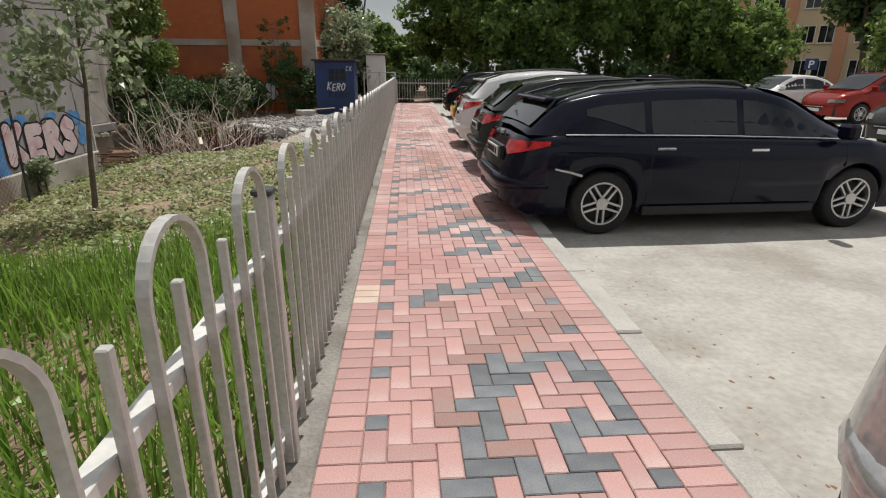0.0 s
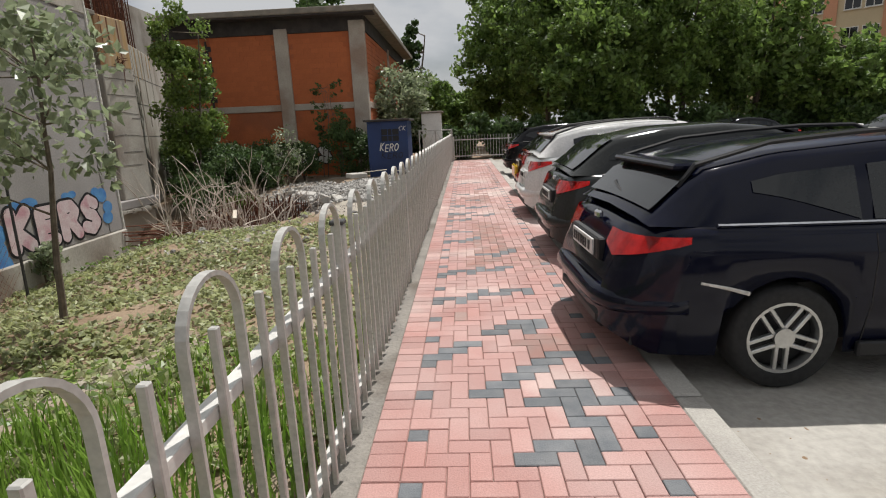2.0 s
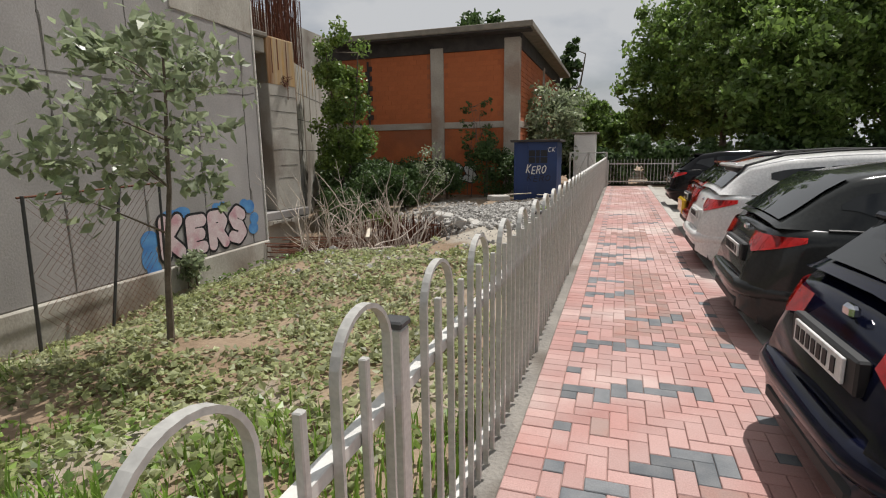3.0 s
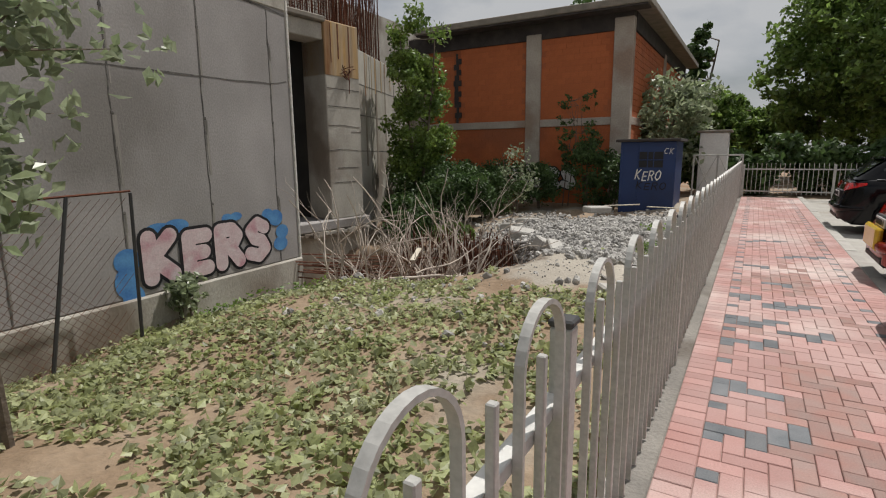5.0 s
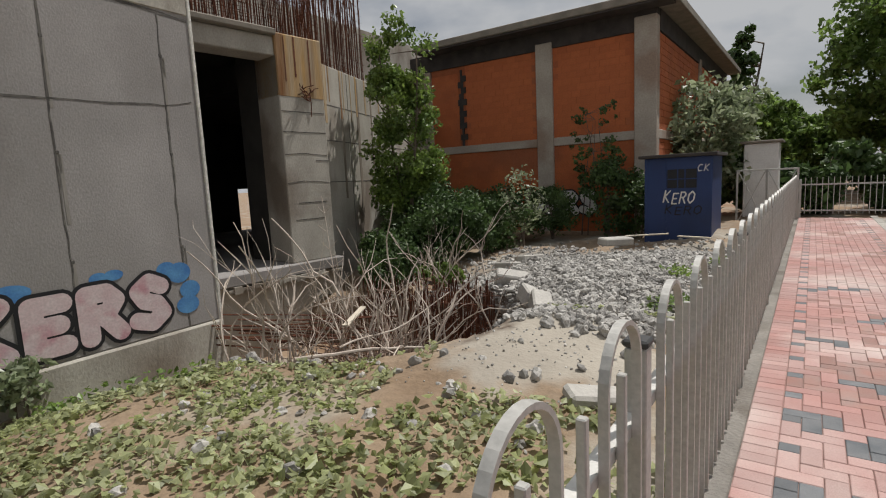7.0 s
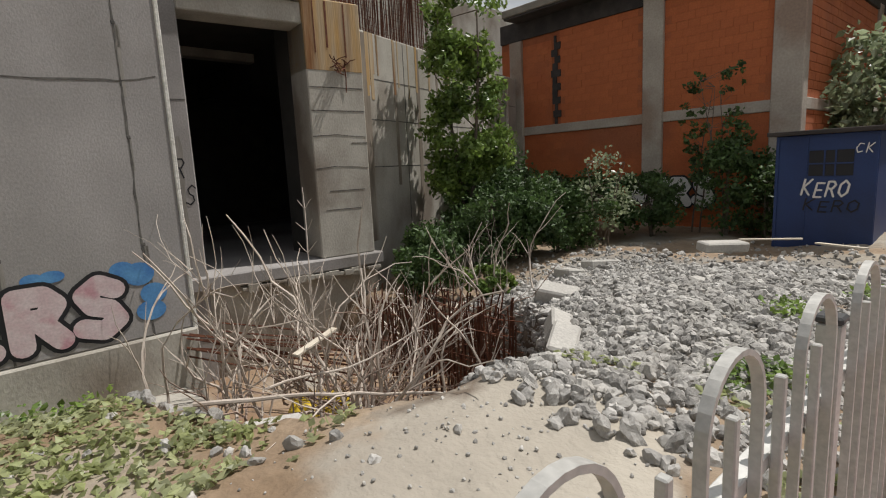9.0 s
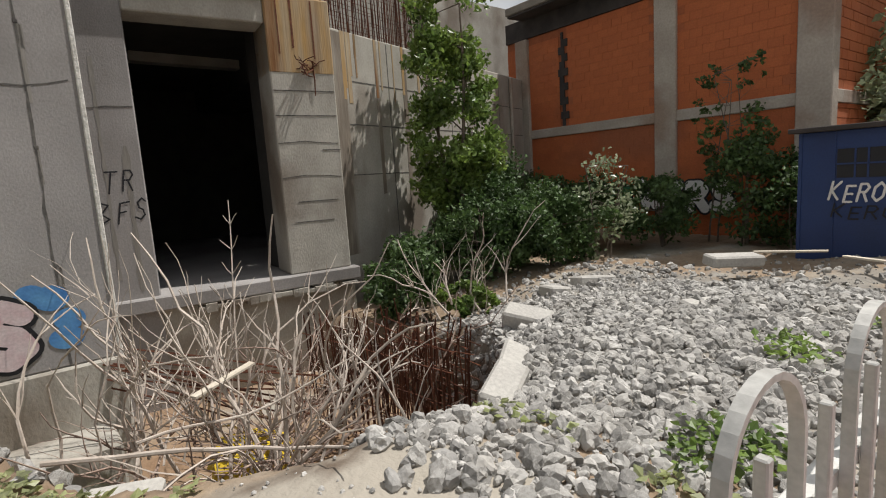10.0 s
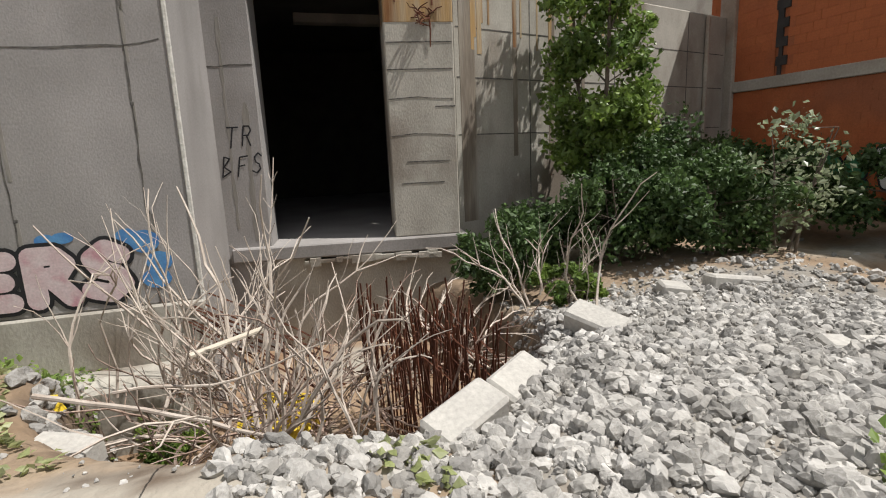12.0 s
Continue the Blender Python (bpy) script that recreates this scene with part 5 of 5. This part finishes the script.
cover("weeds", 6000, .05, LEAF_FRESH, lambda x, y, r: y < 6.2 and r.random() < .8 and math.hypot((x + 4.5) / 1.5, (y - 6.8) / 1.2) > 1, 302, "fresh green weeds beside the fence", .12)
cover("weeds", 900, .05, LEAF_FRESH, lambda x, y, r: math.hypot(x + 6.3, y - 11.2) < 1.0, 303, "bright weeds at the wall's foot", .1)

cover("weeds", 700, .045, LEAF_FRESH, lambda x, y, r: min(math.hypot(x + 1.5, y - 14.9), math.hypot(x + 1.7, y - 16.4) * 1.3, math.hypot(x + 1.2, y - 17.6)) < .38 * r.random() ** .4, 304, "small green weeds between the stones", .08)


def grass(n, seed):
    r = np.random.default_rng(seed)
    v, f = [], []
    rnd = random.Random(seed)
    while len(v) < n * 5:
        x, y = rnd.uniform(-6.2, -.68), rnd.uniform(-4, 7.4)
        if noise.noise((x * .8, y * .8, 11)) + rnd.uniform(-.4, .4) < -.35 + .42 * max(0, y - 4.3):
            continue
        h = rnd.uniform(.14, .42) * (1.0 if y < 5 else .6)
        a = rnd.uniform(0, 6.28)
        dx, dy = math.cos(a), math.sin(a)
        b, z, w = len(v), height(x, y) - .02, .006
        lean = rnd.uniform(.05, .5) * h
        v += [(x - dy * w, y + dx * w, z), (x + dy * w, y - dx * w, z), (x + dy * w + dx * lean * .4, y - dx * w + dy * lean * .4, z + h * .6),
              (x - dy * w + dx * lean * .4, y + dx * w + dy * lean * .4, z + h * .6), (x + dx * lean, y + dy * lean, z + h)]
        f += [(b, b + 1, b + 2, b + 3), (b + 3, b + 2, b + 4)]
    me = bpy.data.meshes.new("grass")
    me.from_pydata(v, [], f)
    me.materials.append(GRASS)
    return tagged(new("grass", me), "long bright green grass beside the fence", "grass", kind="stuff")


grass(30000, 9)

# ---- apartment block ----
APW, APL = along((25.0, 55.0), (54.0, 27.0))
ap = empty("apartment_building", APW)
tagged(ap, "beige and salmon apartment block with rows of windows", "building")
part("wall", boxed((0, 0, -1), (APL, 12, 16.5)), BEIGE, ap)
part("roof", boxed((-.3, -.4, 16.502), (APL + .3, 12.3, 16.9)), ROOFM, ap)
for u in range(10):
    u0 = .6 + u * 3.9
    part("pilaster", boxed((u0 + 2.6, -.12, -1), (u0 + 3.5, -.003, 16.4)), SALMON, ap, "salmon painted strip")
    for fl in range(6):
        z0 = 1.15 + 2.75 * fl
        for off, ww in ((.1, 1.0), (1.45, 1.0)):
            wdw = part("window", boxed((u0 + off - .06, -.05, z0 - .06), (u0 + off + ww + .06, .02, z0 + 1.36)), WHITEP, ap)
            part("pane", boxed((u0 + off, -.056, z0), (u0 + off + ww * .48, -.03, z0 + 1.3)), GLASS, wdw)
            part("pane", boxed((u0 + off + ww * .53, -.056, z0), (u0 + off + ww, -.03, z0 + 1.3)), GLASS, wdw)
            part("sill", boxed((u0 + off - .1, -.16, z0 - .11), (u0 + off + ww + .1, -.052, z0 - .062)), WHITEP, wdw)
# parking sign
sg = empty("parking_sign", pose(20.5, 27.0, -.15, 0, 0, -35))
tagged(sg, "small blue parking sign on a thin post", "sign")
part("post", boxed((-.03, -.03, 0), (.03, .03, 2.2)), FENCE, sg)
part("plate", boxed((-.28, -.05, 1.75), (.28, -.032, 2.3), .01), BLUE, sg)
words("letter", "P", .5, .01, WHITEP, pose(0, -.05, 1.85, 90, 0, 0), sg, .006)

# ---- pavement blocks ----
pave = tagged(mesh_ob("pavement", boxed((-0.501, -6, -0.3), (1.0935, 26.3, -0.012)), SAND_BED), "red block pavement with dark herringbone streaks", "pavement", kind="structure")
STREAKS = [((-.07, 3.56), (.26, 3.70)), ((.26, 3.70), (.84, 3.93)), ((.28, 2.59), (.65, 2.68)), ((.65, 2.68), (.87, 2.56)), ((.87, 2.58), (.83, 2.19)), ((.83, 2.19), (.52, 2.1)), ((.29, 2.44), (.2, 2.23)), ((.2, 2.23), (.09, 1.87)),
           ((.28, 1.9), (.55, 1.9)), ((.03, 5.08), (.45, 5.38)), ((.45, 5.40), (.66, 5.5)), ((.2, 4.43), (.49, 4.51)), ((-.30, 5.56), (.03, 5.68)), ((.45, 4.91), (.47, 4.98)), ((.62, 5.06), (.64, 5.1)), ((.64, 4.64), (.64, 4.72)), ((.86, 4.94), (.86, 5.02)),
           ((-.25, 7.6), (.34, 7.70)), ((-.28, 6.66), (.09, 6.77)), ((.14, 6.85), (.46, 6.93)), ((.18, 5.91), (.49, 6.12)), ((-.28, 9.07), (.19, 9.26)), ((-.3, 10.66), (0, 10.72)), ((.17, 11.06), (.44, 11.13)), ((-.22, 11.28), (.11, 11.46)),
           ((.04, 11.98), (.38, 12.09)), ((-.22, 12.26), (-.06, 12.27)), ((.03, 13.08), (.3, 12.98)), ((-.17, 14.03), (.06, 13.98)), ((.2, 8.3), (.6, 8.5)), ((.3, 14.9), (.7, 15.1)), ((-.2, 16.2), (.2, 16.4)), ((.0, 9.75), (-.26, 9.72))]


def near_streak(x, y):
    for (ax, ay), (bx, by) in STREAKS:
        dx, dy = bx - ax, by - ay
        t = max(0, min(1, ((x - ax) * dx + (y - ay) * dy) / (dx * dx + dy * dy)))
        if math.hypot(x - ax - t * dx, y - ay - t * dy) < .085:
            return True
    return False


def paver_mesh(sx, sy, mt):
    bm = bmesh.new()
    lo = [bm.verts.new((x, y, -.03)) for x, y in ((-sx, -sy), (sx, -sy), (sx, sy), (-sx, sy))]
    md = [bm.verts.new((v.co.x, v.co.y, -.004)) for v in lo]
    hi = [bm.verts.new((v.co.x * (1 - .004 / sx), v.co.y * (1 - .004 / sy), 0)) for v in lo]
    for a, b in ((lo, md), (md, hi)):
        for i in range(4):
            bm.faces.new((a[i], a[(i + 1) % 4], b[(i + 1) % 4], b[i]))
    bm.faces.new(hi)
    me = bpy.data.meshes.new("paver")
    bm.to_mesh(me)
    bm.free()
    me.materials.append(mt)
    return me


G = .0485
FORMS = {}
JOIN = {}
rr = random.Random(55)
C, X0, NX = .1, -.330, 12
CW = (.88 + .330) / NX
blocks = []
for j in range(-60, 263):
    y = j * C - .115
    for xc, fm in ((-.415, "wide"), (.986, "edge")):
        blocks.append((xc, y + C / 2, fm, "pale" if xc < 0 and 3.4 < y < 3.75 else "red"))
    for i in range(NX):
        q = (i - j) % 4
        if q == 0 and i + 1 < NX:
            blocks.append((X0 + (i + 1) * CW, y + C / 2, "h", ""))
        elif q == 0 or (q == 1 and i == 0):
            blocks.append((X0 + (i + .5) * CW, y + C / 2, "s", "dark"))
        elif q == 3:
            blocks.append((X0 + (i + .5) * CW, y + C, "v", ""))
SIZES = {"wide": (.0835, G), "edge": (.1045, G), "h": (CW - .0018, G), "v": (CW / 2 - .0018, .0985), "s": (CW / 2 - .0018, G)}
PAVE_PALE = mat("paver_pale_dust", (0.50, 0.36, 0.28), (0.56, 0.46, 0.38), 4, 0.8, bump=0.25, fine=120)
MATS = {"pale": PAVE_PALE, "red": PAVE_RED, "dark": PAVE_DARK, "brown": PAVE_BROWN}
count = 0
for x, y, form, tone in blocks:
    if not tone:
        nv = noise.noise((x * 1.7, y * .8, 3)) + .5 * noise.noise((x * 6, y * 6, 9))
        tone = "dark" if near_streak(x, y) else ("brown" if nv > .26 else "red")
    z = rr.uniform(-.0025, .0015)
    if 1.3 < y < 3.45 and count < 300:
        if (form, tone) not in FORMS:
            FORMS[form, tone] = paver_mesh(*SIZES[form], MATS[tone])
        o = new("paver", FORMS[form, tone])
        o.parent, o.location = pave, (x, y, z)
        o.rotation_euler = (rr.uniform(-.006, .006), rr.uniform(-.006, .006), rr.uniform(-.01, .01))
        count += 1
    else:
        V, Fc = JOIN.setdefault(tone, ([], []))
        sx, sy = SIZES[form]
        b = len(V)
        for zz, ins in ((-.03, 0), (-.004, 0), (0, .004)):
            V += [(x + a * (sx - ins), y + c * (sy - ins), z + zz) for a, c in ((-1, -1), (1, -1), (1, 1), (-1, 1))]
        for r_ in (0, 4):
            Fc += [(b + r_ + i, b + r_ + (i + 1) % 4, b + r_ + 4 + (i + 1) % 4, b + r_ + 4 + i) for i in range(4)]
        Fc.append((b + 8, b + 9, b + 10, b + 11))
PAVE_BROWN_J = mat("paver_brown_joined", (0.34, 0.185, 0.155), (0.31, 0.215, 0.19), 5, 0.85, bump=0.25, fine=120, island=True, random_ob=0.16)
PAVE_DARK_J = mat("paver_dark_joined", (0.115, 0.125, 0.135), (0.175, 0.18, 0.185), 6, 0.8, bump=0.25, fine=130, island=True, random_ob=0.2)
for tone, mt in (("pale", PAVE_PALE), ("red", PAVE_RED_J), ("dark", PAVE_DARK_J), ("brown", PAVE_BROWN_J)):
    if tone not in JOIN:
        continue
    me = bpy.data.meshes.new("pavers_" + tone)
    me.from_pydata(JOIN[tone][0], [], JOIN[tone][1])
    me.materials.append(mt)
    o = new("pavers_" + tone, me)
    o.parent = pave
    o["kind"] = "stuff"
